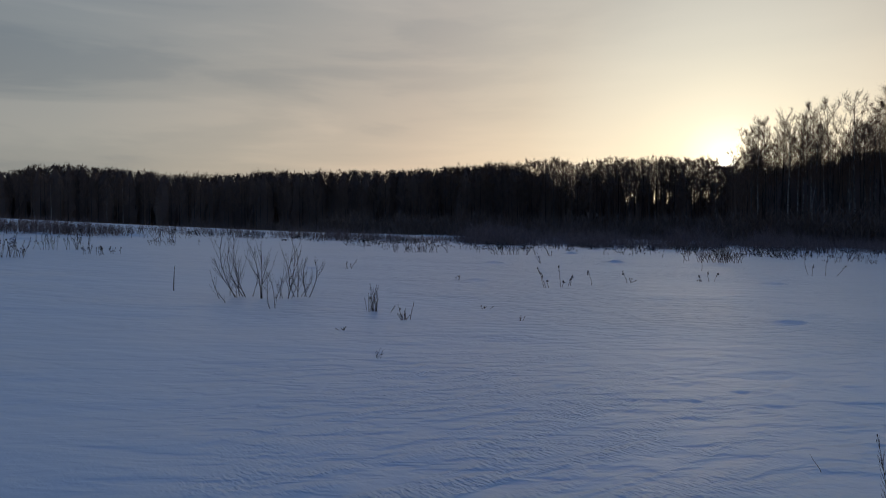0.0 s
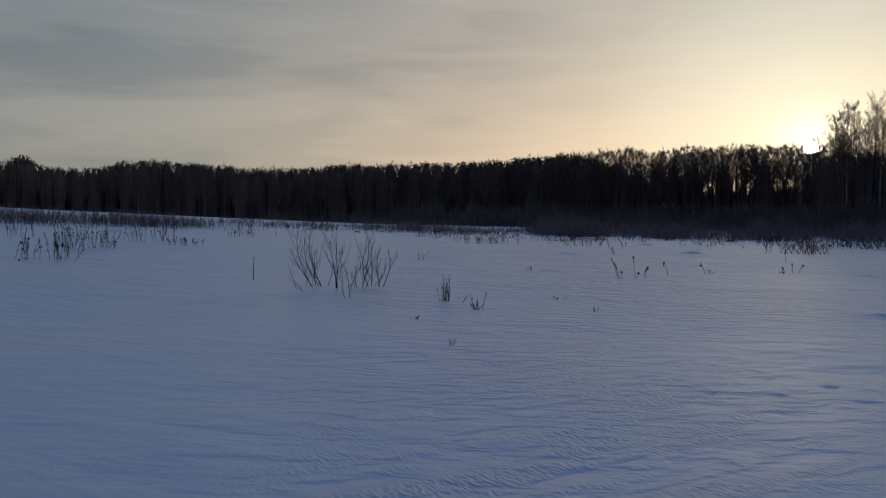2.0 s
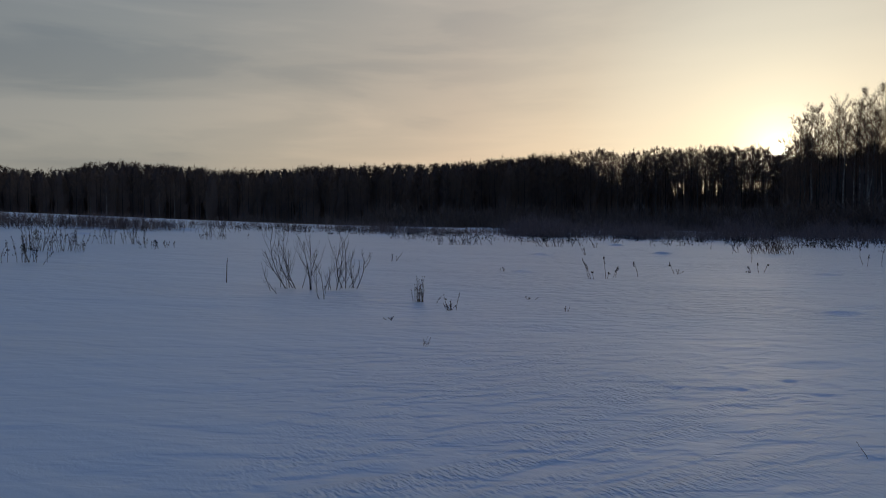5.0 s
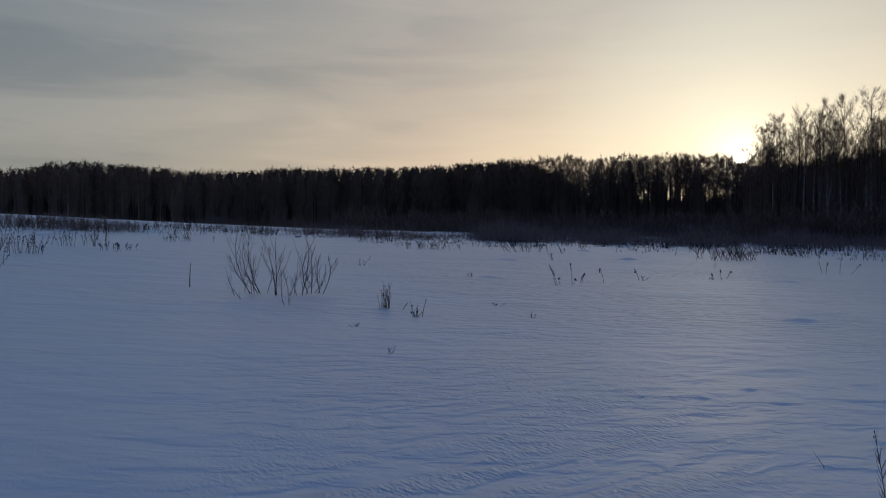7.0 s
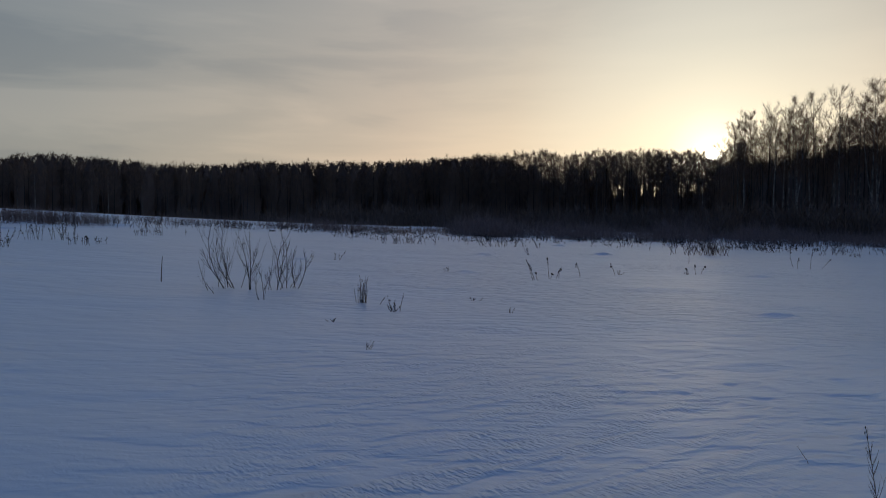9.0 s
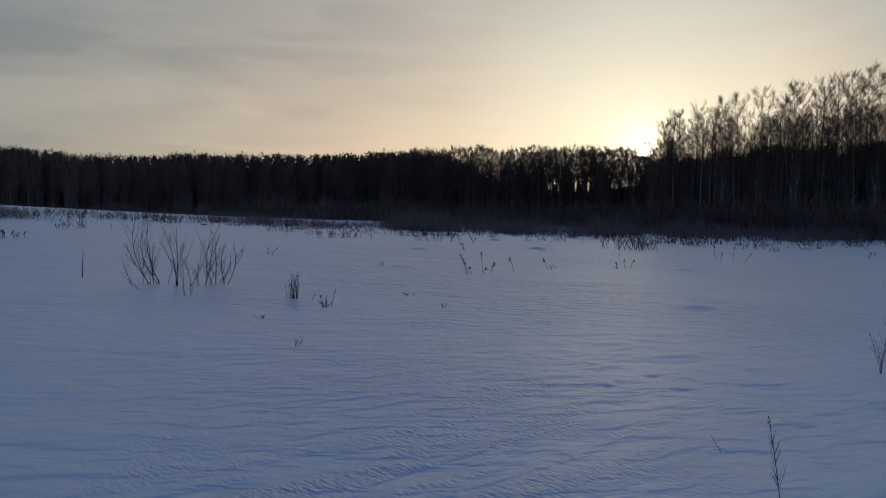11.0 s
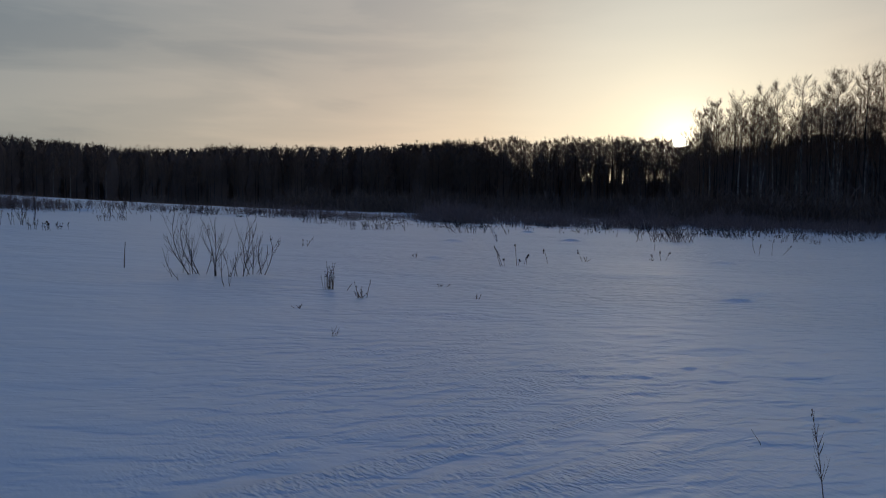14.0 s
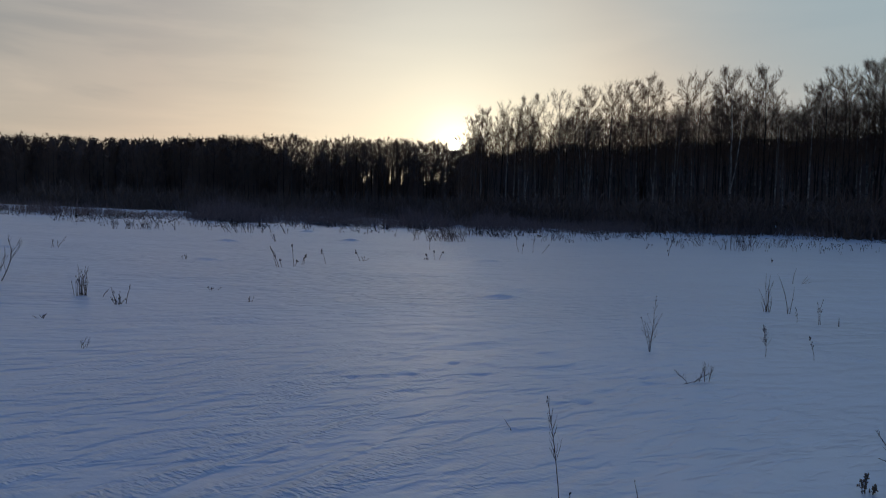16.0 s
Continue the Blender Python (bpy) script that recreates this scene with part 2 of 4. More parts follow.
# snow-covered tussocks: x, y, half width, height
MOUNDS = [(5.99, 12.2, 0.42, 0.085), (9.95, 21.6, 0.5, 0.10), (1.02, 20.15, 0.36, 0.075), (7.99, 33.4, 0.5, 0.15), (7.53, 42.8, 0.5, 0.17),
          (2.23, 30.3, 0.55, 0.12), (-4.45, 23.9, 0.34, 0.075), (-22.2, 51.4, 1.6, 0.22), (-22.6, 38.2, 0.9, 0.15), (6.9, 13.5, 0.6, 0.05), (7.9, 8.6, 0.35, 0.045), (8.1, 6.2, 0.2, 0.04), (15.0, 24.5, 0.5, 0.06)]
# low wind-cut lips in the crust: ends and height
LIPS = [(-2.46, 5.71, -1.97, 6.63, 0.012), (-4.05, 6.6, -3.75, 6.75, 0.012), (-2.6, 6.1, -2.35, 6.25, 0.01), (-1.6, 6.05, -1.35, 6.8, 0.012), (3.4, 7.0, 4.4, 7.25, 0.014), (-0.6, 9.2, 0.5, 9.5, 0.014)]
rng = np.random.RandomState(7)
# shallow old tracks filled by the wind: ends of each line of dents, and how many
TRACKS = [((1.0, 7.1), (3.7, 5.9), 22), ((1.6, 7.8), (3.6, 6.7), 15), ((3.9, 7.4), (5.9, 6.1), 19), ((4.0, 6.2), (6.1, 8.9), 15), ((4.4, 5.9), (7.4, 7.6), 15), ((3.0, 5.1), (4.4, 5.9), 7), ((7.0, 7.2), (9.9, 9.9), 9)]
DENTS = []
for (ax, ay), (bx, by), many in TRACKS:
    for f in (np.arange(many) + 0.5) / many:
        DENTS.append((ax + (bx - ax) * f + rng.normal(0, 0.16), ay + (by - ay) * f + rng.normal(0, 0.14), rng.uniform(0.04, 0.085), rng.uniform(0.03, 0.05), rng.uniform(0.01, 0.019)))


def base_height(x, y):
    xc, yc = np.clip(x, -80, 45), np.clip(y, -30, 120)
    r = np.hypot(x, y)
    return -0.028 * xc + 0.00035 * xc * xc + 0.008 * yc - 0.035 * np.maximum(0, r - 102) * np.clip(-x / 40.0, 0, 1)


def height(x, y):
    x, y = np.asarray(x, float), np.asarray(y, float)
    r = np.hypot(x, y)
    z = base_height(x, y)
    near = np.clip((r - 1.0) / 3.0, 0, 1)
    z = z + 0.022 * near * vnoise(x / 5.0, y / 3.4, 3)
    c, s = math.cos(0.12), math.sin(0.12)
    u, v = x * c + y * s, -x * s + y * c
    bend = 0.5 * vnoise(x / 3.0, y / 3.0, 11)
    patch = np.clip(0.6 + 0.7 * vnoise(x / 4.1, y / 2.7, 5), 0.1, 1.2)
    for wx, wy, amp, seed in ((2.0, 1.0, 0.016, 21), (0.8, 0.42, 0.006, 22)):
        seen = np.clip(wy / (0.0068 * r + 1e-6) / 5.0 - 0.6, 0, 1)
        n = vnoise(u / wx, (v + bend * wy) / wy, seed)
        z = z + amp * patch * seen * (n - 0.35 * n * n)
    # trodden, hummocky crust
    rough = np.exp(-((x - 4.2) / 3.2) ** 2 - ((y - 7.2) / 3.4) ** 2)
    n = vnoise(u / 0.62, v / 0.34, 31)
    z = z + 0.02 * rough * (n - 0.4 * n * n) + 0.012 * rough * vnoise(x / 0.3, y / 0.2, 32)
    for mx, my, w, h in MOUNDS:
        a, b = (x - mx) / w, y - my
        z = z + 0.3 * h * np.exp(-a * a) * np.where(b < 0, np.exp(-(b / (0.4 * w)) ** 2), np.exp(-(b / (1.7 * w)) ** 2))
    for x0, y0, x1, y1, h in LIPS:
        ex, ey = x1 - x0, y1 - y0
        n = math.hypot(ex, ey)
        t = ((x - x0) * ex + (y - y0) * ey) / (n * n)
        s = ((y - y0) * ex - (x - x0) * ey) / n + 0.03 * np.sin(9 * t + x0)
        z = z + h * np.exp(-((t - 0.5) / 0.42) ** 4) * np.where(s < 0, np.exp(-(s / 0.03) ** 2), np.exp(-s / 0.25))
    for dx, dy, w, d, deep in DENTS:
        z = z - deep * np.exp(-((x - dx) / w) ** 2 - ((y - dy) / d) ** 2) + 0.4 * deep * np.exp(-((x - dx) / w) ** 2 - ((y - dy - 1.8 * d) / d) ** 2)
    return z


def mesh_object(name, verts, faces, mat, parent=None, label="", smooth=False):
    me = bpy.data.meshes.new(name)
    me.from_pydata([tuple(v) for v in verts], [], faces)
    me.materials.append(mat)
    if smooth:
        me.polygons.foreach_set("use_smooth", [True] * len(me.polygons))
    me.update()
    ob = new(name, me)
    if parent is not None:
        ob.parent = parent
    if label:
        ob["label"] = label
    return ob


def build_ground():
    az = np.radians(np.concatenate([np.arange(-180, -62, 6.0), np.linspace(-60, 72, 345), np.arange(80, 180, 6.0)]))
    rad = np.concatenate([[0.25, 0.6, 1.0, 1.4], 1.7 * np.exp(np.arange(0, 630) * 0.0068), [150, 190, 250, 400, 800, 1600, 3200]])
    A, R = np.meshgrid(az, rad)
    X, Y = R * np.sin(A), R * np.cos(A)
    Z = height(X, Y)
    n, m = A.shape
    verts = np.stack([X, Y, Z], -1).reshape(-1, 3)
    i, j = np.meshgrid(np.arange(n - 1), np.arange(m), indexing="ij")
    k = (j + 1) % m
    quads = np.stack([i * m + j, i * m + k, (i + 1) * m + k, (i + 1) * m + j], -1).reshape(-1, 4)
    me = bpy.data.meshes.new("ground")
    me.vertices.add(len(verts) + 1)
    me.vertices.foreach_set("co", np.concatenate([verts, [[0, 0, float(height(0.0, 0.0))]]]).ravel())
    hub = len(verts)
    fan = np.stack([np.full(m, hub), (np.arange(m) + 1) % m, np.arange(m)], -1)
    loops = np.concatenate([quads.ravel(), fan.ravel()])
    me.loops.add(len(loops))
    me.loops.foreach_set("vertex_index", loops)
    starts = np.concatenate([np.arange(len(quads)) * 4, len(quads) * 4 + np.arange(m) * 3])
    me.polygons.add(len(starts))
    me.polygons.foreach_set("loop_start", starts)
    me.polygons.foreach_set("use_smooth", np.ones(len(starts), bool))
    me.update(calc_edges=True)
    me.validate()
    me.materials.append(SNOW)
    return tagged(new("ground", me), "wind-rippled snow field in blue evening shade", "snow field", kind="structure")


ground = build_ground()


def snow_mounds():
    """Low tussocks under the snow, hollowed by the wind on the near side."""
    rg = random.Random(3)
    n = 26
    profile = ((-0.42, -0.05), (-0.3, 0.03), (-0.2, 0.14), (-0.12, 0.34), (-0.05, 0.68), (0.0, 0.9), (0.06, 1.0), (0.16, 0.98), (0.35, 0.84), (0.65, 0.58), (1.05, 0.33), (1.7, 0.12), (2.4, -0.05))
    m = len(profile)
    for mx, my, w, h in MOUNDS:
        verts, faces = [], []
        wob = [rg.uniform(0.75, 1.15) for _ in range(n + 1)]
        skew = rg.uniform(-0.25, 0.25)
        for i in range(n + 1):
            u = -1 + 2 * i / n
            crest = 0.52 * h * max(0.0, 1 - abs(u + skew * (1 - u * u)) ** 1.8) ** 1.2 * (0.5 + 0.25 * (wob[i] + wob[max(0, i - 1)]))
            for v, f in profile:
                x, y = mx + u * w * 1.15, my + w * (v + 0.2 * u * u)
                rim = i in (0, n) or f < 0
                verts.append((x - mx, y - my, float(height(x, y) - height(mx, my)) + f * crest - (0.012 if rim else 0.0)))
        for i in range(n):
            for k in range(m - 1):
                faces.append((i * m + k, (i + 1) * m + k, (i + 1) * m + k + 1, i * m + k + 1))
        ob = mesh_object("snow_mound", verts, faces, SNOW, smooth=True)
        ob.location = (mx, my, float(height(mx, my)))
        tagged(ob, "low wind-cut mound of snow with a shaded front", "snow mound", "snow mounds of the field")


snow_mounds()


# ---- growing things ----
class Wood:
    """Collects tapered limbs and twigs into one mesh."""

    def __init__(self):
        self.v, self.f = [], []

    def tube(self, points, radii, sides=5):
        start = len(self.v)
        for k, (p, r) in enumerate(zip(points, radii)):
            d = points[min(k + 1, len(points) - 1)] - points[max(k - 1, 0)]
            a = d.cross(Vector((0.31, 0.95, 0.05)))
            if a.length < 1e-6:
                a = d.cross(Vector((1, 0, 0)))
            a.normalize()
            b = d.normalized().cross(a)
            for s in range(sides):
                t = 2 * math.pi * s / sides
                self.v.append(p + r * (math.cos(t) * a + math.sin(t) * b))
        for k in range(len(points) - 1):
            for s in range(sides):
                o, q = start + k * sides, (s + 1) % sides
                self.f.append((o + s, o + q, o + sides + q, o + sides + s))
        self.f.append(tuple(start + (len(points) - 1) * sides + s for s in range(sides)))

    def spike(self, p, q, r):
        d = q - p
        a = d.cross(Vector((0.3, 0.2, 0.9)))
        a.normalize()
        b = d.normalized().cross(a)
        n = len(self.v)
        self.v += [p + r * a, p - 0.5 * r * a + 0.87 * r * b, p - 0.5 * r * a - 0.87 * r * b, q]
        self.f += [(n, n + 1, n + 3), (n + 1, n + 2, n + 3), (n + 2, n, n + 3)]

    def sliver(self, p, q, r):
        """The finest twig, one blade."""
        a = (q - p).cross(Vector((0.4, 0.3, 0.85)))
        a.normalize()
        n = len(self.v)
        self.v += [p + r * a, p - r * a, q]
        self.f.append((n, n + 1, n + 2))

    def pod(self, p, r, tall, rg):
        """A small uneven closed head."""
        n = len(self.v)
        for zz, k in ((-0.5, 0.45), (0.05, 1.0), (0.45, 0.6)):
            for s in range(5):
                t = 2 * math.pi * s / 5 + zz
                w = r * k * rg.uniform(0.7, 1.2)
                self.v.append(p + Vector((w * math.cos(t), w * math.sin(t), zz * tall)))
        self.v += [p + Vector((0, 0, 0.62 * tall)), p + Vector((0, 0, -0.6 * tall))]
        for k in range(2):
            for s in range(5):
                q = (s + 1) % 5
                self.f.append((n + k * 5 + s, n + k * 5 + q, n + k * 5 + 5 + q, n + k * 5 + 5 + s))
        for s in range(5):
            q = (s + 1) % 5
            self.f += [(n + 10 + s, n + 10 + q, n + 15), (n + q, n + s, n + 16)]

    def add_moved(self, other, m):
        n = len(self.v)
        self.v += [m @ p for p in other.v]
        self.f += [tuple(n + i for i in f) for f in other.f]

    def object(self, name, mat, parent=None, label=""):
        return mesh_object(name, self.v, self.f, mat, parent, label)


def rand_dir(rg, lean):
    """A direction that leans by that many degrees from upright, any way round."""
    a, t = rg.uniform(0, 2 * math.pi), radians(lean)
    return Vector((math.sin(t) * math.cos(a), math.sin(t) * math.sin(a), math.cos(t)))


def grow_tree(seed, tall, crown_from, width, limbs, branches, twigs, twig_r, trunk_r, forked=False, rise=0.2, twig_len=0.05):
    """A bare tree: limbs sweep up to a rounded crown, each with branches and fine twigs."""
    rg = random.Random(seed)
    trunk, crown = Wood(), Wood()
    pts, off = [], Vector((0, 0, 0))
    for k in range(9):
        off = off + Vector((rg.uniform(-1, 1), rg.uniform(-1, 1), 0)) * tall * 0.006
        pts.append(Vector((off.x, off.y, tall * 0.95 * k / 8)))
    pts[0].z = -0.3
    trunk.tube(pts, [trunk_r * (1 - 0.95 * (k / 8) ** 1.15) + 0.006 for k in range(9)], 6)

    def on_trunk(f):
        g = min(f / 0.95, 1.0) * 8
        i = min(int(g), 7)
        return pts[i].lerp(pts[i + 1], g - i)

    if forked:
        s = pts[2 + seed % 2]
        side = Vector((rg.choice((-1, 1)) * 1.0, rg.uniform(-0.6, 0.6), 0)) * tall * 0.05
        trunk.tube([s, s + side * 0.5 + Vector((0, 0, tall * 0.13)), s + side + Vector((0, 0, tall * 0.36)), s + side * 1.1 + Vector((0, 0, tall * 0.55))], [trunk_r * 0.55, trunk_r * 0.45, trunk_r * 0.3, 0.012], 5)
    turn = rg.uniform(0, 6.28)
    for n in range(limbs):
        f = crown_from + (0.95 - crown_from) * ((n + rg.random()) / limbs) ** 0.9
        p = on_trunk(f)
        top = min(0.985, f + rise * rg.uniform(0.5, 1.15) * (1.25 - f))
        g = min(1.0, max(0.0, (top - crown_from) / (1 - crown_from)))
        reach = width * tall * math.sqrt(max(0.04, math.sin(math.pi * (0.12 + 0.78 * g)))) * rg.uniform(0.45, 1.12)
        turn += 2.4 + rg.uniform(-0.5, 0.5)
        out = Vector((math.cos(turn), math.sin(turn), 0))
        e = Vector((p.x, p.y, tall * top)) + out * reach
        q = p.lerp(e, 0.5) + out * reach * 0.13 - Vector((0, 0, 0.07 * (e.z - p.z)))
        r0 = min(trunk_r * 0.42, trunk_r * (1.05 - f) * 0.42 + 0.006)
        crown.tube([p, q, e], [r0, r0 * 0.62, twig_r], 3)
        size = (e - p).length
        for _ in range(branches):
            t = rg.uniform(0.18, 1.0)
            a = p.lerp(q, t * 2) if t < 0.5 else q.lerp(e, t * 2 - 1)
            d = ((q - p) if t < 0.5 else (e - q)).normalized()
            bd = (d * 0.9 + rand_dir(rg, rg.uniform(35, 120)) * 0.95).normalized()
            bl = size * rg.uniform(0.22, 0.5) * (1.15 - 0.5 * t)
            b = a + bd * bl
            crown.spike(a, b, max(twig_r * 1.5, r0 * 0.3))
            for _ in range(twigs):
                c = a.lerp(b, rg.random() ** 0.7)
                td = bd * 0.7 + rand_dir(rg, rg.uniform(5, 90)) * 0.85
                crown.sliver(c, c + td.normalized() * tall * twig_len * rg.uniform(0.5, 1.25), twig_r)
    return trunk, crown


def tree_thing(name, label, category, group, built, bark, twig):
    root = tagged(new(name), label, category, group)
    built[0].object("trunk", bark, root)
    built[1].object("crown", twig, root)
    return root


def lerp_table(table, a):
    return float(np.interp(a, [p[0] for p in table], [p[1] for p in table]))


# skyline: degrees of azimuth, degrees of elevation of the tree tops
FAR_TOP = [(-60, 4.9), (-37, 4.55), (-36, 5.0), (-34.9, 4.2), (-31.9, 4.1), (-29.5, 4.82), (-24.9, 4.82), (-20.7, 4.32), (-17, 4.5), (-12.8, 4.85), (-4, 4.95), (0.5, 5.3), (9.4, 5.6), (13.8, 5.55), (16.3, 5.6), (20.4, 5.6), (21.2, 5.0), (22.2, 5.5), (30, 5.8), (60, 6.0), (80, 6.0)]
TALL_TOP = [(22.3, 6.2), (22.6, 7.4), (23.2, 8.3), (25.4, 9.3), (29.8, 9.6), (36.2, 10.5), (38.2, 10.2), (42.6, 11.0), (46, 10.1), (49.1, 10.8), (52, 10.7), (64, 10.7), (80, 10)]
FAR_AT = [(-60, 150), (-37, 150), (0, 138), (15, 130), (80, 120)]
EYE_Z = 1.54


def stand(az, d):
    x, y = d * math.sin(radians(az)), d * math.cos(radians(az))
    return x, y, float(base_height(x, y))


def standing(az, d, el, unit):
    """Pose of a tree whose top shows at that elevation; unit is the model's height."""
    x, y, z = stand(az, d)
    tall = EYE_Z + d * math.tan(radians(el)) - z
    k = tall / unit
    return Matrix.Translation((x, y, z - 0.05)) @ Matrix.Rotation(random.uniform(0, 6.28), 4, "Z") @ Matrix.Diagonal((k, k, k, 1))


def plant_forest():
    rg = random.Random(11)
    UNIT = 14.0
    kinds = []
    for s in range(6):
        built = grow_tree(100 + s, UNIT, 0.3 + 0.05 * (s % 3), 0.125 + 0.015 * (s % 2), 26, 7, 9, 0.014, 0.12, False, 0.24, 0.052)
        pale = s == 0
        kinds.append(tree_thing("forest_tree", "bare pale-trunked birch in the dark far forest edge" if pale else "bare dark-barked tree in the dense far forest edge", "tree", "trees of the far forest edge", built, BIRCH if pale else BARK, TWIG_DARK))
    for s in range(3):
        built = grow_tree(130 + s, UNIT, 0.46, 0.1, 22, 7, 7, 0.0165, 0.1, False, 0.22, 0.05)
        kinds.append(tree_thing("forest_tree", "slim bare tree with evening light behind its trunk", "tree", "trees of the far forest edge", built, BARK, TWIG_DARK))
    used = set()
    count = 185
    for i in range(count):
        az = -52 + 76 * (i + rg.uniform(0.1, 0.9)) / count
        d = lerp_table(FAR_AT, az) + rg.uniform(-2, 9)
        el = lerp_table(FAR_TOP, az) * (rg.uniform(0.96, 1.03) if az > 9 else rg.uniform(1.0, 1.09) if az > -12 else rg.uniform(0.98, 1.06))
        if rg.random() < 0.12 and -8 < az < 10:
            el += rg.uniform(0.1, 0.3)
        if 21.0 < az < 21.5:
            el = min(el, 4.75)
        k = rg.randrange(6, 9) if 11.8 < az < 17.4 else rg.randrange(6)
        m = standing(az, d, el, UNIT)
        if k not in used:
            used.add(k)
            kinds[k].matrix_basis = m
        else:
            copy_thing(kinds[k], m)
    # one pale trunk stands clear of the dark edge
    copy_thing(kinds[0], standing(-22.0, 138, 4.15, UNIT))


def plant_birches():
    rg = random.Random(5)
    UNIT = 20.0
    kinds = []
    for s in range(7):
        built = grow_tree(200 + s, UNIT, 0.41 + 0.05 * (s % 3), 0.1 + 0.012 * (s % 3), 30, 8, 9, 0.0094, 0.145, s % 3 == 1, 0.24, 0.041)
        kinds.append(tree_thing("birch_tree", "tall bare birch with forked pale trunk at the wood's edge" if s % 3 == 1 else "tall bare birch with pale trunk and fine twiggy crown", "birch tree", "tall birches of the wood's edge", built, BIRCH, TWIG))
    used = set()
    count = 228
    for i in range(count):
        az = 22.5 + 42.3 * ((i + rg.uniform(0.0, 1.0)) / count) ** 0.88
        d = 96 + 26 * rg.random() ** 1.3
        el = (lerp_table(TALL_TOP, az) - 0.25) * (rg.uniform(0.97, 1.02) if rg.random() < 0.8 else rg.uniform(0.84, 0.97))
        k = rg.randrange(7)
        m = standing(az, d, el, UNIT)
        if k not in used:
            used.add(k)
            kinds[k].matrix_basis = m
        else:
            copy_thing(kinds[k], m)
    # the pale front trunks
    for az, d, el, k in ((38.35, 94, 9.9, 1), (42.2, 93, 10.5, 4), (49.5, 94, 10.2, 3), (32.0, 94, 9.3, 2), (23.5, 97, 7.9, 5)):
        copy_thing(kinds[k], standing(az, d, el, UNIT))


def dense_tree(seed):
    """A crowded crown, 10 high, branched to the ground."""
    rg = random.Random(seed)
    w = Wood()
    for _ in range(330):
        f = rg.random() ** 0.62
        a = rg.uniform(0, 6.28)
        r = 1.75 * math.sqrt(max(0.03, 1 - max(0, (f - 0.62) / 0.4) ** 2)) * rg.random() ** 0.35
        p = Vector((r * math.cos(a), r * math.sin(a), f * 9.3))
        w.sliver(p, p + Vector((math.cos(a) * rg.uniform(-0.6, 0.9), math.sin(a) * rg.uniform(-0.6, 0.9), rg.uniform(-0.3, 0.8))) * rg.uniform(0.45, 0.9), 0.075)
    rings, sides = 6, 8
    n = len(w.v)
    for k in range(rings):
        for s in range(sides):
            t = 2 * math.pi * s / sides
            q = (1.4, 1.5, 1.5, 1.35, 0.9, 0.15)[k] * rg.uniform(0.65, 1.15)
            w.v.append(Vector((q * math.cos(t), q * math.sin(t), 1.84 * k + rg.uniform(-0.6, 0.3))))
    for k in range(rings - 1):
        for s in range(sides):
            q = (s + 1) % sides
            w.f.append((n + k * sides + s, n + k * sides + q, n + (k + 1) * sides + q, n + (k + 1) * sides + s))
    return w


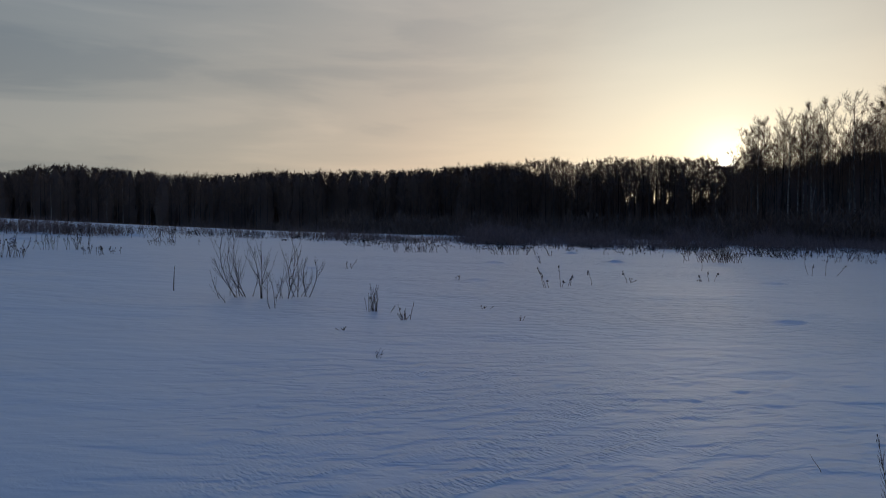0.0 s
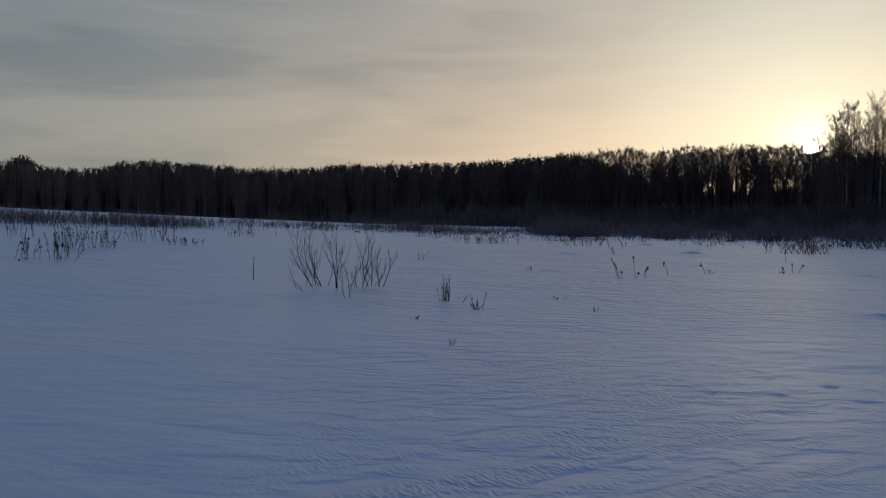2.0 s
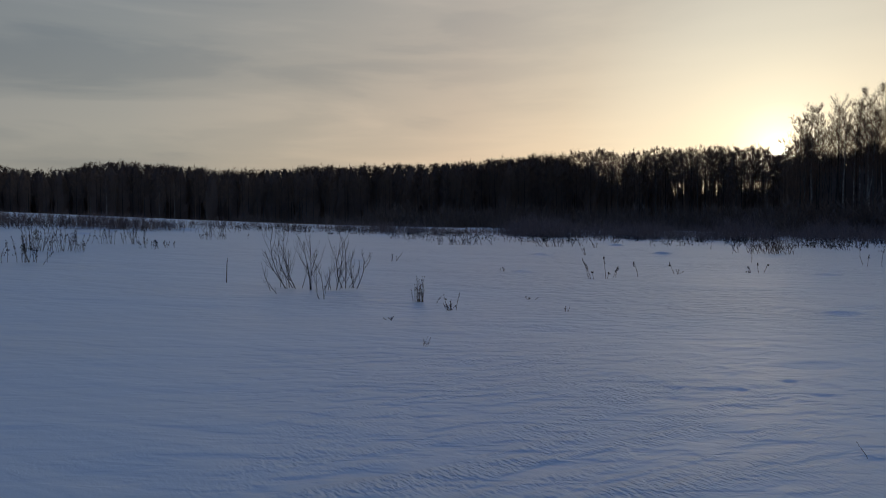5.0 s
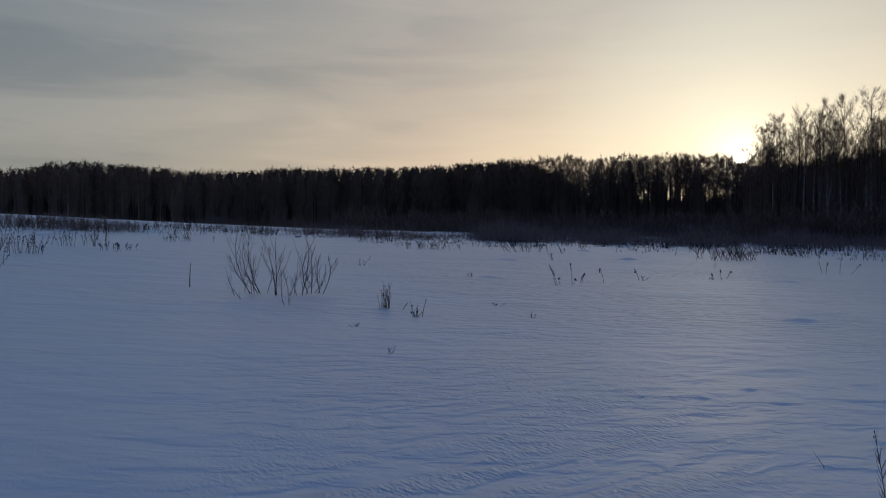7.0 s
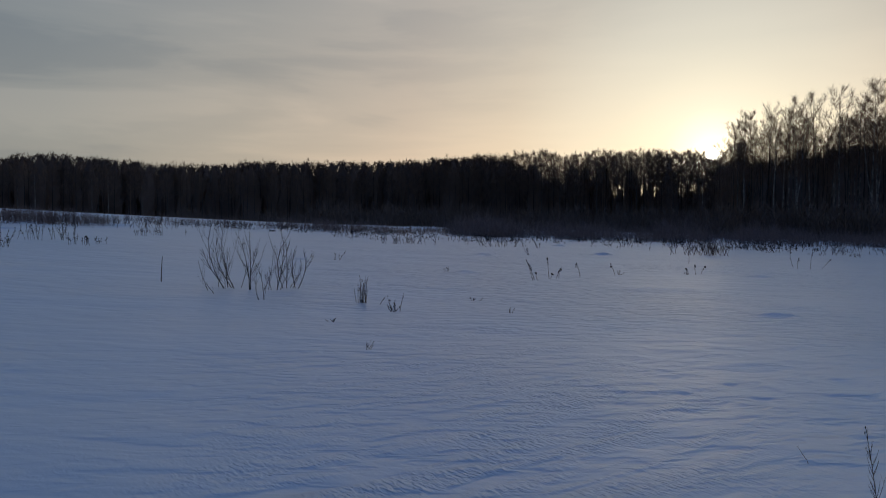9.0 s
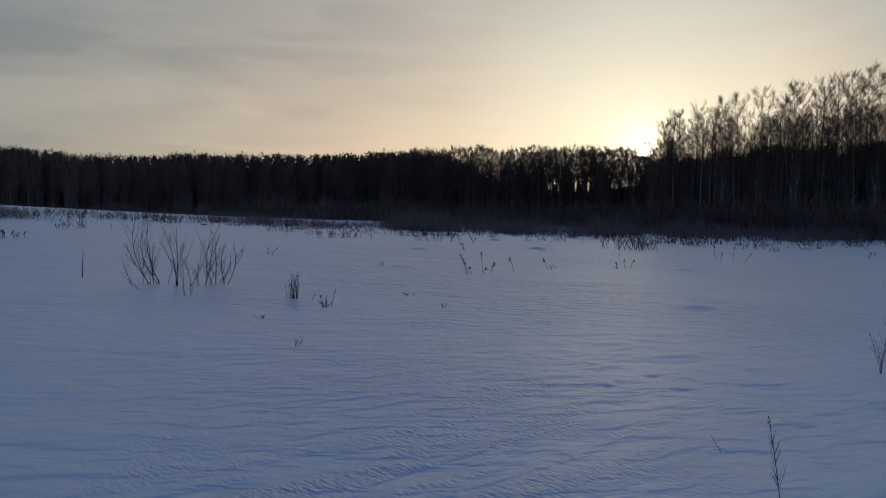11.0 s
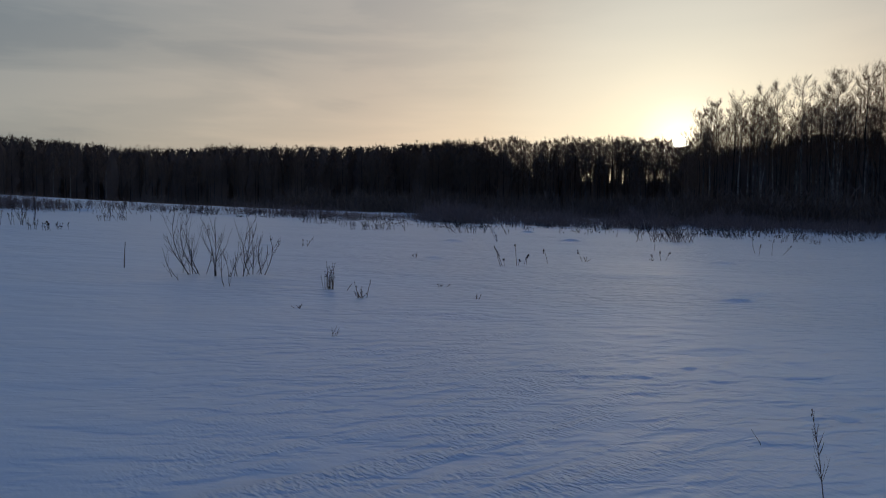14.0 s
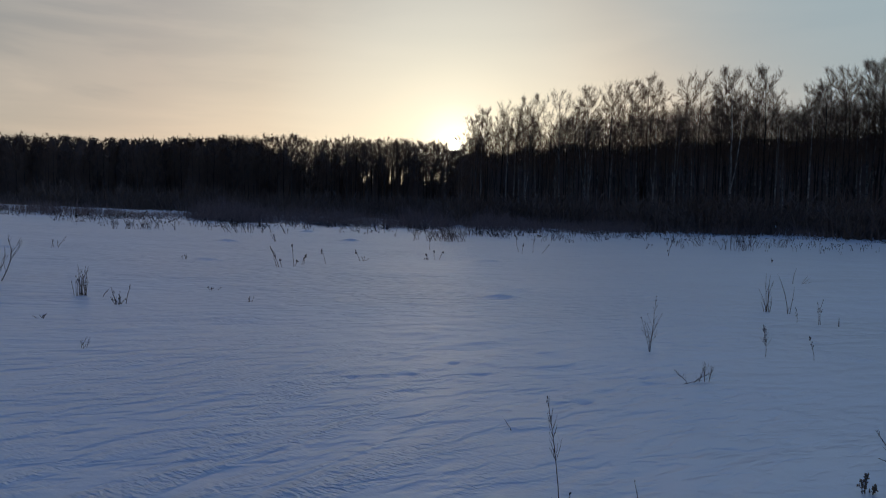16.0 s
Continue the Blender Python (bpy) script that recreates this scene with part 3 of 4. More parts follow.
def plant_forest_depth():
    """The closed wood behind the edge trees."""
    rg = random.Random(21)
    models = [dense_tree(300 + s) for s in range(5)]
    mass = Wood()
    for row in range(5):
        az = -56.0
        while az < 70:
            az += rg.uniform(0.7, 1.15)
            d = lerp_table(FAR_AT, az) + 9 + 4 * row + rg.uniform(-2, 2)
            top = lerp_table(FAR_TOP, az)
            # the wood opens towards the sunset: there the undergrowth stays low and uneven
            opening = min(1.0, max(0.0, (az - 5.5) / 5.5)) * min(1.0, max(0.0, (23.0 - az) / 2.5))
            if az < 22:
                el = top * rg.uniform(0.96, 1.05) * (1 - opening) + opening * (2.55 + 0.6 * float(vnoise(np.float64(az / 0.9), np.float64(row * 3.7), 91)) + rg.uniform(-0.2, 0.2))
                # single dense trees stand up into the opening
                if opening > 0 and az < 20.0 and rg.random() < 0.12:
                    el = top * rg.uniform(0.8, 0.96)
            else:
                el = top * (rg.uniform(0.86, 1.02) if az > 27 else rg.uniform(0.8, 0.95)) * (1.06 if az > 38 else 1.0)
            mass.add_moved(rg.choice(models), standing(az, d, el, 10.0))
    bare = Wood()
    bares = []
    for s in range(5):
        t, c = grow_tree(340 + s, 10.0, 0.25, 0.13, 20, 6, 6, 0.0085, 0.085, False, 0.24, 0.055)
        t.add_moved(c, Matrix.Identity(4))
        bares.append(t)
    slim = []
    for s in range(3):
        t, c = grow_tree(350 + s, 10.0, 0.46, 0.1, 16, 6, 6, 0.0148, 0.075, False, 0.24, 0.055)
        t.add_moved(c, Matrix.Identity(4))
        slim.append(t)
    for i in range(240):
        az = 21.8 - 18.8 * ((i + rg.random()) / 125) ** 1.25 if i < 125 else rg.uniform(-54, 40)
        d = lerp_table(FAR_AT, az) + rg.uniform(4, 26)
        el = lerp_table(FAR_TOP, az) * rg.uniform(0.92, 1.03)
        bare.add_moved(rg.choice(slim if i < 125 else bares), standing(az, d, min(el, 4.8) if 21.0 < az < 21.5 else el * (0.96 if az > 10 else 1), 10.0))
    # slim poles that let the light through in slits
    for i in range(180):
        az = rg.uniform(7.5, 20.5)
        x, y, z = stand(az, lerp_table(FAR_AT, az) + rg.uniform(2, 24))
        tall, r = rg.uniform(9.0, 11.5), rg.uniform(0.06, 0.15)
        lean = Vector((rg.gauss(0, 0.25), rg.gauss(0, 0.2), 0))
        foot = Vector((x, y, z - 0.2))
        bare.tube([foot, foot + lean * 0.4 + Vector((0, 0, tall * 0.5)), foot + lean + Vector((0, 0, tall))], [r, r * 0.75, 0.03], 4)
        for _ in range(9):
            p = foot + lean * 0.8 + Vector((0, 0, tall * rg.uniform(0.4, 0.98)))
            bare.spike(p, p + rand_dir(rg, rg.uniform(25, 75)) * rg.uniform(0.7, 1.8), 0.045)
    for i in range(16):
        az = rg.uniform(21.65, 23.6)
        bare.add_moved(rg.choice(bares), standing(az, rg.uniform(110, 128), rg.uniform(5.3, 6.1), 10.0))
    tagged(bare.object("forest_interior", TWIG_DARK), "bare dark trees standing deep in the wood", "forest", kind="stuff")
    ob = mass.object("forest_depth", NEEDLE)
    tagged(ob, "dark dense winter wood behind the edge trees", "forest", kind="stuff")


def shrub_model(seed, stems, wide, side, fine):
    """A leafless shrub one high: leaning stems and a haze of fine twigs."""
    rg = random.Random(seed)
    w = Wood()
    for _ in range(stems):
        p = Vector((rg.gauss(0, wide * 0.4), rg.gauss(0, wide * 0.4), -0.03))
        d = rand_dir(rg, abs(rg.gauss(0, 20)))
        h = rg.uniform(0.4, 1.0)
        q = p + d * h
        w.spike(p, q, fine * 1.5)
        for _ in range(side):
            a = p.lerp(q, rg.uniform(0.2, 0.98))
            w.sliver(a, a + (d + rand_dir(rg, rg.uniform(20, 85)) * 1.1).normalized() * h * rg.uniform(0.15, 0.42), fine)
    return w


def plant_thicket():
    rg = random.Random(31)
    dense = [shrub_model(400 + s, 30, 0.9, 8, 0.011) for s in range(4)]
    light = [shrub_model(410 + s, 22, 1.0, 11, 0.0055) for s in range(5)]
    dark, pale = Wood(), Wood()

    def put(mesh, models, x, y, z, k, flat):
        mesh.add_moved(rg.choice(models), Matrix.Translation((x, y, z)) @ Matrix.Rotation(rg.uniform(0, 6.28), 4, "Z") @ Matrix.Diagonal((k * flat, k * flat, k, 1)))

    # dark scrub at the foot of the wood
    for _ in range(330):
        az = rg.uniform(-20, 66)
        d = rg.uniform(70 if az > 34 else 76, 90) if az > 22 else lerp_table(FAR_AT, az) - rg.uniform(3, 30)
        x, y, z = stand(az, d)
        put(dark, dense, x, y, z, rg.uniform(2.6, 4.2) if az > -9 else rg.uniform(1.5, 2.6), 1.3)
    # lighter brush before it, in uneven clumps
    for _ in range(400):
        az = rg.uniform(-9, 36) if rg.random() < 0.8 else rg.uniform(-16, 60)
        d = rg.uniform(58, 76)
        x, y, z = stand(az, d)
        clump = 0.78 + 0.34 * float(vnoise(np.float64(az / 3.1), np.float64(d / 9.0), 71))
        put(pale, light, x, y, z, rg.uniform(1.2, 2.3) * clump * (1.0 if 2 < az < 30 else 0.66), 1.4)
    for _ in range(130):
        az = rg.uniform(-44, -24) if rg.random() < 0.75 else rg.uniform(-24, -8)
        x, y, z = stand(az, rg.uniform(54, 63) if az < -24 else rg.uniform(62, 80))
        put(pale, light, x, y, z, rg.uniform(0.8, 1.35) if az < -26 else rg.uniform(0.55, 1.0), 1.5)
    tagged(dark.object("scrub", SCRUB), "dark bare scrub at the foot of the wood", "scrub", kind="stuff")
    tagged(pale.object("brush", BRUSH), "grey-brown leafless brush along the field's far edge", "brush", kind="stuff")


plant_forest()
plant_birches()
plant_forest_depth()
plant_thicket()


# ---- plants standing in the snow ----
def at_ground(x, y, turn=0.0, k=1.0):
    return Matrix.Translation((x, y, float(height(x, y)) - 0.01)) @ Matrix.Rotation(turn, 4, "Z") @ Matrix.Diagonal((k, k, k, 1))


def stem_wood(rg, tall, lean, r, side=0, side_len=0.3, side_from=0.25, side_up=35, curve=0.15):
    """One stem from its foot with its side twigs."""
    w = Wood()
    top = Vector((lean[0], lean[1], tall))
    bow = Vector((rg.uniform(-1, 1), rg.uniform(-1, 1), 0)) * tall * curve * 0.5
    pts = [Vector((0, 0, -0.05))] + [top * f + bow * (4 * f * (1 - f)) for f in (0.25, 0.5, 0.75, 1.0)]
    w.tube(pts, [r, r * 0.85, r * 0.68, r * 0.48, r * 0.22], 5)
    for _ in range(side):
        f = rg.uniform(side_from, 0.95)
        g = f * 4
        i = min(int(g), 3)
        a = pts[i].lerp(pts[i + 1], g - i)
        d = (top.normalized() + rand_dir(rg, 90) * math.tan(radians(side_up))).normalized()
        n = tall * side_len * (1.25 - f * 1.05) * rg.uniform(0.5, 1.25)
        b = a + d * n * 0.55 + Vector((0, 0, 0.02 * n))
        e = b + (d + Vector((0, 0, 0.45))).normalized() * n * 0.5
        w.tube([a, b, e], [r * 0.42, r * 0.32, r * 0.12], 3)
        if n > 0.12:
            for _ in range(2):
                c = a.lerp(e, rg.uniform(0.3, 0.8))
                w.spike(c, c + (d + rand_dir(rg, 55)).normalized() * n * 0.35, r * 0.2)
    return w, top


def seed_heads(rg, stem, top, size, pods, spread=0.3):
    """Adds the fine stalks to the stem and gives back each head."""
    heads = []
    for k in range(pods):
        down = 0.0 if k == 0 else rg.random() * spread
        root = top * (1 - down)
        p = root + Vector((rg.uniform(-1, 1), rg.uniform(-1, 1), rg.uniform(-0.6, 0.6))) * size * (0.4 + 2 * down)
        stem.spike(root - top * 0.04, p, size * 0.1)
        w = Wood()
        w.pod(p, size * rg.uniform(0.22, 0.4), size * rg.uniform(0.6, 1.3), rg)
        heads.append(w)
    return heads


def plant(name, label, category, group, x, y, stems, seed, mat, pods=0, pod_size=0.03, side=0, side_len=0.3, side_from=0.25, side_up=35, curve=0.15, r=0.006, spread=0.3, head=None):
    """A plant in the snow. stems: offset x, y, height, lean x, lean y."""
    rg = random.Random(seed)
    root = tagged(new(name), label, category, group)
    root.matrix_basis = at_ground(x, y)
    for dx, dy, tall, lx, ly in stems:
        w, top = stem_wood(rg, tall, (lx, ly), r * (0.75 + 0.25 * tall / 0.5) if tall < 0.5 else r, side, side_len, side_from, side_up, curve)
        heads = seed_heads(rg, w, top, pod_size, pods, spread)
        s = w.object("stem", mat, root)
        s.location = (dx, dy, float(height(x + dx, y + dy) - height(x, y)))
        for one in heads:
            one.object("seed_head", head or HEAD, s)
    return root


def bunch(rg, n, wide, tall, lean=0.2):
    return [(rg.gauss(0, wide * 0.5), rg.gauss(0, wide * 0.4), tall * rg.uniform(0.6, 1.05), rg.gauss(0, lean) * tall, rg.gauss(0, lean) * tall) for _ in range(n)]


def big_willow():
    """The wide leafless shrub: x, y, height, lean of each stem."""
    rows = [(-4.15, 14.26, 1.28, -0.29), (-4.02, 14.47, 1.26, -0.24), (-4.03, 14.41, 1.01, -0.37), (-4.18, 14.42, 0.77, -0.46), (-4.17, 14.54, 0.82, 0.03), (-3.63, 14.14, 1.08, -0.20), (-3.64, 14.20, 1.11, 0.02), (-3.62, 14.20, 0.79, 0.14),
            (-3.36, 14.12, 0.60, -0.15), (-3.35, 14.12, 0.69, 0.17), (-3.12, 14.30, 0.62, 0.07), (-3.14, 14.30, 0.98, 0.17), (-3.01, 14.67, 1.02, -0.03), (-3.06, 14.67, 1.11, 0.08), (-2.80, 14.70, 0.76, 0.15), (-2.92, 14.72, 0.60, 0.2)]
    rows += [(-4.34, 13.82, 0.54, -0.20), (-4.05, 13.30, 0.23, -0.19), (-3.04, 12.53, 0.20, -0.08), (-2.98, 12.63, 0.27, 0.02), (-3.91, 14.51, 0.53, 0.10), (-3.29, 14.24, 0.48, 0.00)]
    rg = random.Random(77)
    # thinner shoots between the main stems
    rows = rows + [(x + rg.gauss(0, 0.1), y + rg.gauss(0, 0.1), tall * rg.uniform(0.4, 0.8), lean * rg.uniform(0.6, 1.4) + rg.gauss(0, 0.08)) for x, y, tall, lean in rows[0:16:2]]
    x0, y0 = -3.5, 14.2
    root = tagged(new("willow_shrub"), "wide leafless willow shrub with many upright brown stems in snow", "shrub")
    root.matrix_basis = at_ground(x0, y0)
    for x, y, tall, lean in rows:
        w, top = stem_wood(rg, tall, (lean, rg.uniform(-0.1, 0.15)), 0.0092 if tall > 0.7 else 0.006, 9 if tall > 0.7 else 5, 0.62, 0.12, 27, 0.3)
        s = w.object("stem", WILLOW, root)
        s.location = (x - x0, y - y0, float(height(x, y) - height(x0, y0)))


def named_plants():
    rg = random.Random(9)
    G = "dry weeds of the field"
    plant("dry_stalk", "single upright dry brown stalk standing in snow", "dry stalk", "", -5.79, 15.24, [(0, 0, 0.54, 0.03, 0)], 1, STRAW, 3, 0.02, r=0.013, curve=0.03)
    plant("grass_clump", "upright clump of dry brown stems in snow", "weed clump", "", -1.24, 12.6, [(rg.gauss(0, 0.05), rg.gauss(0, 0.05), rg.uniform(0.22, 0.5), rg.gauss(0, 0.035), rg.gauss(0, 0.03)) for _ in range(20)], 2, STRAW, 3, 0.015, 3, 0.22, 0.3, 22, r=0.0048)
    plant("dry_sprig", "small forked dry sprig with dark seed heads", "dry weed", G, -0.64, 11.54, [(0, 0, 0.27, -0.09, 0), (0.02, 0, 0.2, 0.01, 0), (0.1, 0.05, 0.3, 0.07, 0), (-0.02, 0, 0.12, -0.08, 0), (-0.29, 0.9, 0.12, 0.08, 0)] + bunch(rg, 6, 0.06, 0.11, 0.25), 3, STRAW, 4, 0.018, 3, 0.25)
    plant("snowy_tuft", "tiny dark tuft barely clear of the snow", "weed tuft", G, -1.44, 10.32, bunch(rg, 6, 0.08, 0.06, 0.6), 4, STRAW, 2, 0.012)
    plant("dry_sprig", "small feathery dry sprig poking out of snow", "dry weed", G, -0.72, 8.17, bunch(rg, 5, 0.07, 0.12, 0.4), 5, STRAW, 0, 0, 4, 0.35, r=0.003)
    for i, (x, y, h) in enumerate([(1.31, 11.74, 0.09), (0.76, 13.6, 0.07), (0.39, 20.3, 0.12), (-3.32, 24.4, 0.33), (4.26, 31.7, 0.36), (7.83, 22.1, 0.1), (5.5, 21.0, 0.14)]):
        plant("dry_sprig", "tiny dark dry sprig just above the snow", "dry weed", G, x, y, bunch(rg, 4, 0.05 + 0.003 * y, h, 0.4), 10 + i, STRAW, 2, 0.008 + 0.0009 * y, 1, 0.3, r=0.003 + 0.0002 * y)
    for i, (x, y, h, lean) in enumerate([(2.65, 18.46, 0.52, -0.24), (2.6, 18.4, 0.42, -0.12), (2.72, 18.5, 0.2, -0.05), (3.06, 18.75, 0.57, -0.06), (3.1, 18.8, 0.16, 0.05), (3.3, 19.1, 0.22, 0.1), (3.39, 19.2, 0.28, 0.06), (4.1, 19.8, 0.4, -0.12), (5.36, 20.9, 0.34, -0.15), (8.23, 22.2, 0.32, -0.07), (8.4, 22.3, 0.26, 0.14),
                                           (8.0, 22.2, 0.2, -0.1), (9.91, 27.6, 0.48, 0.0), (13.77, 27.1, 0.65, -0.14), (13.4, 26.1, 0.42, 0.05), (14.0, 26.3, 0.72, 0.07), (14.44, 26.4, 0.36, 0.36), (-12.07, 18.4, 0.36, 0.3), (-13.1, 17.6, 0.08, 0.02), (-22.2, 29.4, 0.5, 0.15)]):
        plant("dry_weed", "dry brown weed with dark seed heads leaning in snow", "dry weed", G, x, y, [(0, 0, h, lean, 0)], 30 + i, STRAW, 6, 0.028 + 0.0006 * y, 3, 0.2, 0.4, r=0.0065)
    # taller weeds on the rise
    for i, (x, y, n, wide, h) in enumerate([(-13.6, 18.7, 4, 0.3, 0.7), (-13.15, 19.0, 5, 0.5, 0.72), (-12.9, 19.2, 3, 0.3, 0.6), (-16.1, 23.8, 5, 0.4, 0.8), (-15.75, 24.2, 6, 0.4, 0.85), (-15.2, 24.7, 5, 0.5, 0.85), (-14.9, 24.2, 4, 0.5, 0.95), (-14.9, 25.1, 2, 0.2, 0.4),
                                                (-16.6, 29.4, 3, 0.4, 0.65), (-16.1, 29.9, 5, 0.6, 0.75), (-15.6, 30.5, 4, 0.6, 0.8), (-13.65, 27.6, 5, 0.7, 0.42), (-13.3, 28.3, 3, 0.4, 0.3), (-15.3, 38.1, 5, 0.5, 0.42), (-15.0, 39.4, 4, 0.6, 0.45), (-22.5, 30.0, 5, 0.9, 0.6)]):
        plant("weed_clump", "clump of tall dry weeds with dark seed heads", "weed clump", "weed clumps of the field", x, y, bunch(rg, int(n * 2.2), wide * 1.15, h, 0.16), 60 + i, STRAW, 6, 0.042, 6, 0.26, 0.3, 24, r=0.0075, spread=0.5)
    # plants on the trodden side
    plant("mugwort", "thin dry mugwort with fine upright side twigs in snow", "dry weed", "", 5.62, 7.16, [(0, 0, 0.69, 0.07, 0.0), (0.005, 0, 0.44, -0.13, 0.02), (0, 0.005, 0.48, 0.15, -0.03), (0.005, 0.005, 0.38, -0.05, 0.05)], 90, STRAW, 2, 0.014, 15, 0.3, 0.2, 30, 0.18, 0.0032, 0.1)
    plant("fallen_branch", "bent dry branch lying low on the snow", "branch", "", 4.95, 5.61, [(0, 0, 0.15, -0.17, 0.02), (-0.17, 0.01, 0.06, 0.42, -0.03), (0, 0, 0.12, 0.26, -0.02), (0.16, -0.02, 0.2, 0.02, 0.02), (0.1, 0.0, 0.15, 0.06, 0), (0.2, -0.03, 0.17, 0.04, 0)], 91, STRAW, 0, 0, 14, 0.55, 0.25, 42, 0.1, 0.0042)
    plant("weed_clump", "narrow tuft of tall bare dry stems in snow", "weed clump", "", 10.45, 10.17, [(0, 0, 0.74, -0.05, 0), (0.02, 0.02, 0.7, 0.05, 0), (0.05, 0, 0.62, 0.1, 0), (-0.02, 0, 0.45, -0.2, 0), (0.03, -0.02, 0.3, 0.05, 0), (-0.04, 0.03, 0.2, -0.08, 0)], 92, STRAW, 0, 0, 7, 0.26, 0.1, 24, r=0.0062)
    plant("forked_stalk", "dry stalk pair forking wide from one foot", "dry stalk", "", 10.72, 9.93, [(-0.01, 0, 0.76, -0.28, 0), (0.02, 0, 0.5, 0.1, 0), (0, 0.02, 0.15, 0.03, 0)], 93, STRAW, 0, 0, 2, 0.2, r=0.007)
    plant("dry_sprig", "bushy small dry sprig with fine heads", "dry weed", G, 6.9, 6.61, [(0, 0, 0.4, -0.05, 0)], 94, STRAW, 16, 0.015, 40, 0.36, 0.35, 36, r=0.0038, spread=0.6)
    plant("dry_sprig", "leaning dry sprig with round seed pods", "dry weed", G, 7.36, 6.31, [(0, 0, 0.3, -0.09, 0)], 95, STRAW, 10, 0.02, 4, 0.22, 0.4, 30, r=0.0035, spread=0.5)
    plant("stub", "short dark cut stem standing in snow", "stem stub", "", 10.36, 8.55, [(0, 0, 0.17, 0, 0)], 96, HEAD, r=0.012, curve=0)
    plant("dry_weed", "pair of bent dry weed stems with drooping heads", "dry weed", G, 10.18, 8.74, [(0, 0, 0.43, 0.03, 0), (-0.05, 0, 0.38, -0.04, 0), (-0.2, 0.3, 0.25, -0.03, 0)], 97, STRAW, 7, 0.022, 2, 0.25, r=0.0055, spread=0.5)
    plant("dry_weed", "thin dry weed with a dark foot in snow", "dry weed", G, 15.95, 14.8, [(0, 0, 0.42, 0.1, 0), (0, 0, 0.1, 0.0, 0)], 98, STRAW, 2, 0.02, r=0.008)
    plant("dry_weed", "low forked dry weed leaning over snow", "dry weed", G, 16.24, 14.8, [(0, 0, 0.25, 0.25, 0), (0.05, 0, 0.18, 0.3, 0), (0, 0, 0.05, 0.4, 0)], 99, STRAW, 0, 0, 2, 0.2, r=0.007)
    for i, (x, y, h, lean) in enumerate([(22.7, 22.3, 0.16, 0.0), (20.2, 25.6, 0.42, 0.1), (31.7, 28.0, 0.66, -0.07), (32.3, 28.3, 0.3, 0.1), (42.4, 33.9, 0.43, -0.2)]):
        plant("dry_weed", "dry dark weed standing alone in snow", "dry weed", G, x, y, [(0, 0, h, lean, 0), (0.15, 0.1, h * 0.6, -lean, 0)], 110 + i, STRAW, 4, 0.05, 1, 0.2, r=0.011)
    plant("weed_clump", "dense clump of dry stems in far snow", "weed clump", "weed clumps of the field", 28.16, 30.3, bunch(rg, 14, 0.9, 0.72, 0.15), 120, STRAW, 3, 0.045, 1, 0.15, r=0.012)
    # close by
    plant("tall_stalk", "tall thin dry stalk with fine branched tip", "dry stalk", "", 2.13, 3.23, [(0, 0, 0.655, -0.095, 0), (0.02, -0.02, 0.12, 0.03, 0), (-0.03, 0.0, 0.09, -0.02, 0)], 130, STRAW, 2, 0.014, 26, 0.25, 0.45, 25, 0.1, 0.0031, 0.05)
    plant("dry_twig", "short thin twig leaning out of snow", "twig", "", 2.53, 4.62, [(0, 0, 0.13, -0.095, 0)], 131, STRAW, r=0.003)
    plant("dry_twig", "short thin dry twig close by in snow", "twig", "", 2.68, 3.29, [(0, 0, 0.13, -0.035, 0)], 132, STRAW, 0, 0, 4, 0.3, 0.3, 30, r=0.003)
    plant("tansy", "withered tansy with clustered dark brown flower heads", "dry weed", "", 4.09, 2.98, [(0, 0, 0.14, -0.01, 0), (0.02, 0.02, 0.12, 0.02, 0), (-0.02, 0, 0.10, -0.02, 0), (0.03, -0.02, 0.07, 0.03, 0), (0.05, -0.01, 0.05, 0.02, 0)], 133, STRAW, 22, 0.014, 5, 0.4, r=0.004, spread=0.65, head=TANSY)
    plant("dry_twig", "dry branching twig leaning over snow", "twig", "", 4.83, 3.34, [(0, 0, 0.26, -0.22, 0), (-0.02, 0, 0.06, -0.16, 0)], 134, STRAW, 0, 0, 7, 0.3, 0.3, 40, r=0.006)


def bush_thing(seed, stems, wide, tall, lean, label):
    rg = random.Random(seed)
    root = tagged(new("willow_bush"), label, "bush", "low willow bushes of the field")
    for _ in range(stems):
        h = tall * rg.uniform(0.55, 1.0)
        w, top = stem_wood(rg, h, (lean * h + rg.gauss(0, 0.36) * h, rg.gauss(0, 0.25) * h), 0.012, 8, 0.5, 0.2, 36, 0.25)
        s = w.object("stem", BUSH, root)
        s.location = (rg.gauss(0, wide * 0.4), rg.gauss(0, wide * 0.3), 0)
    return root


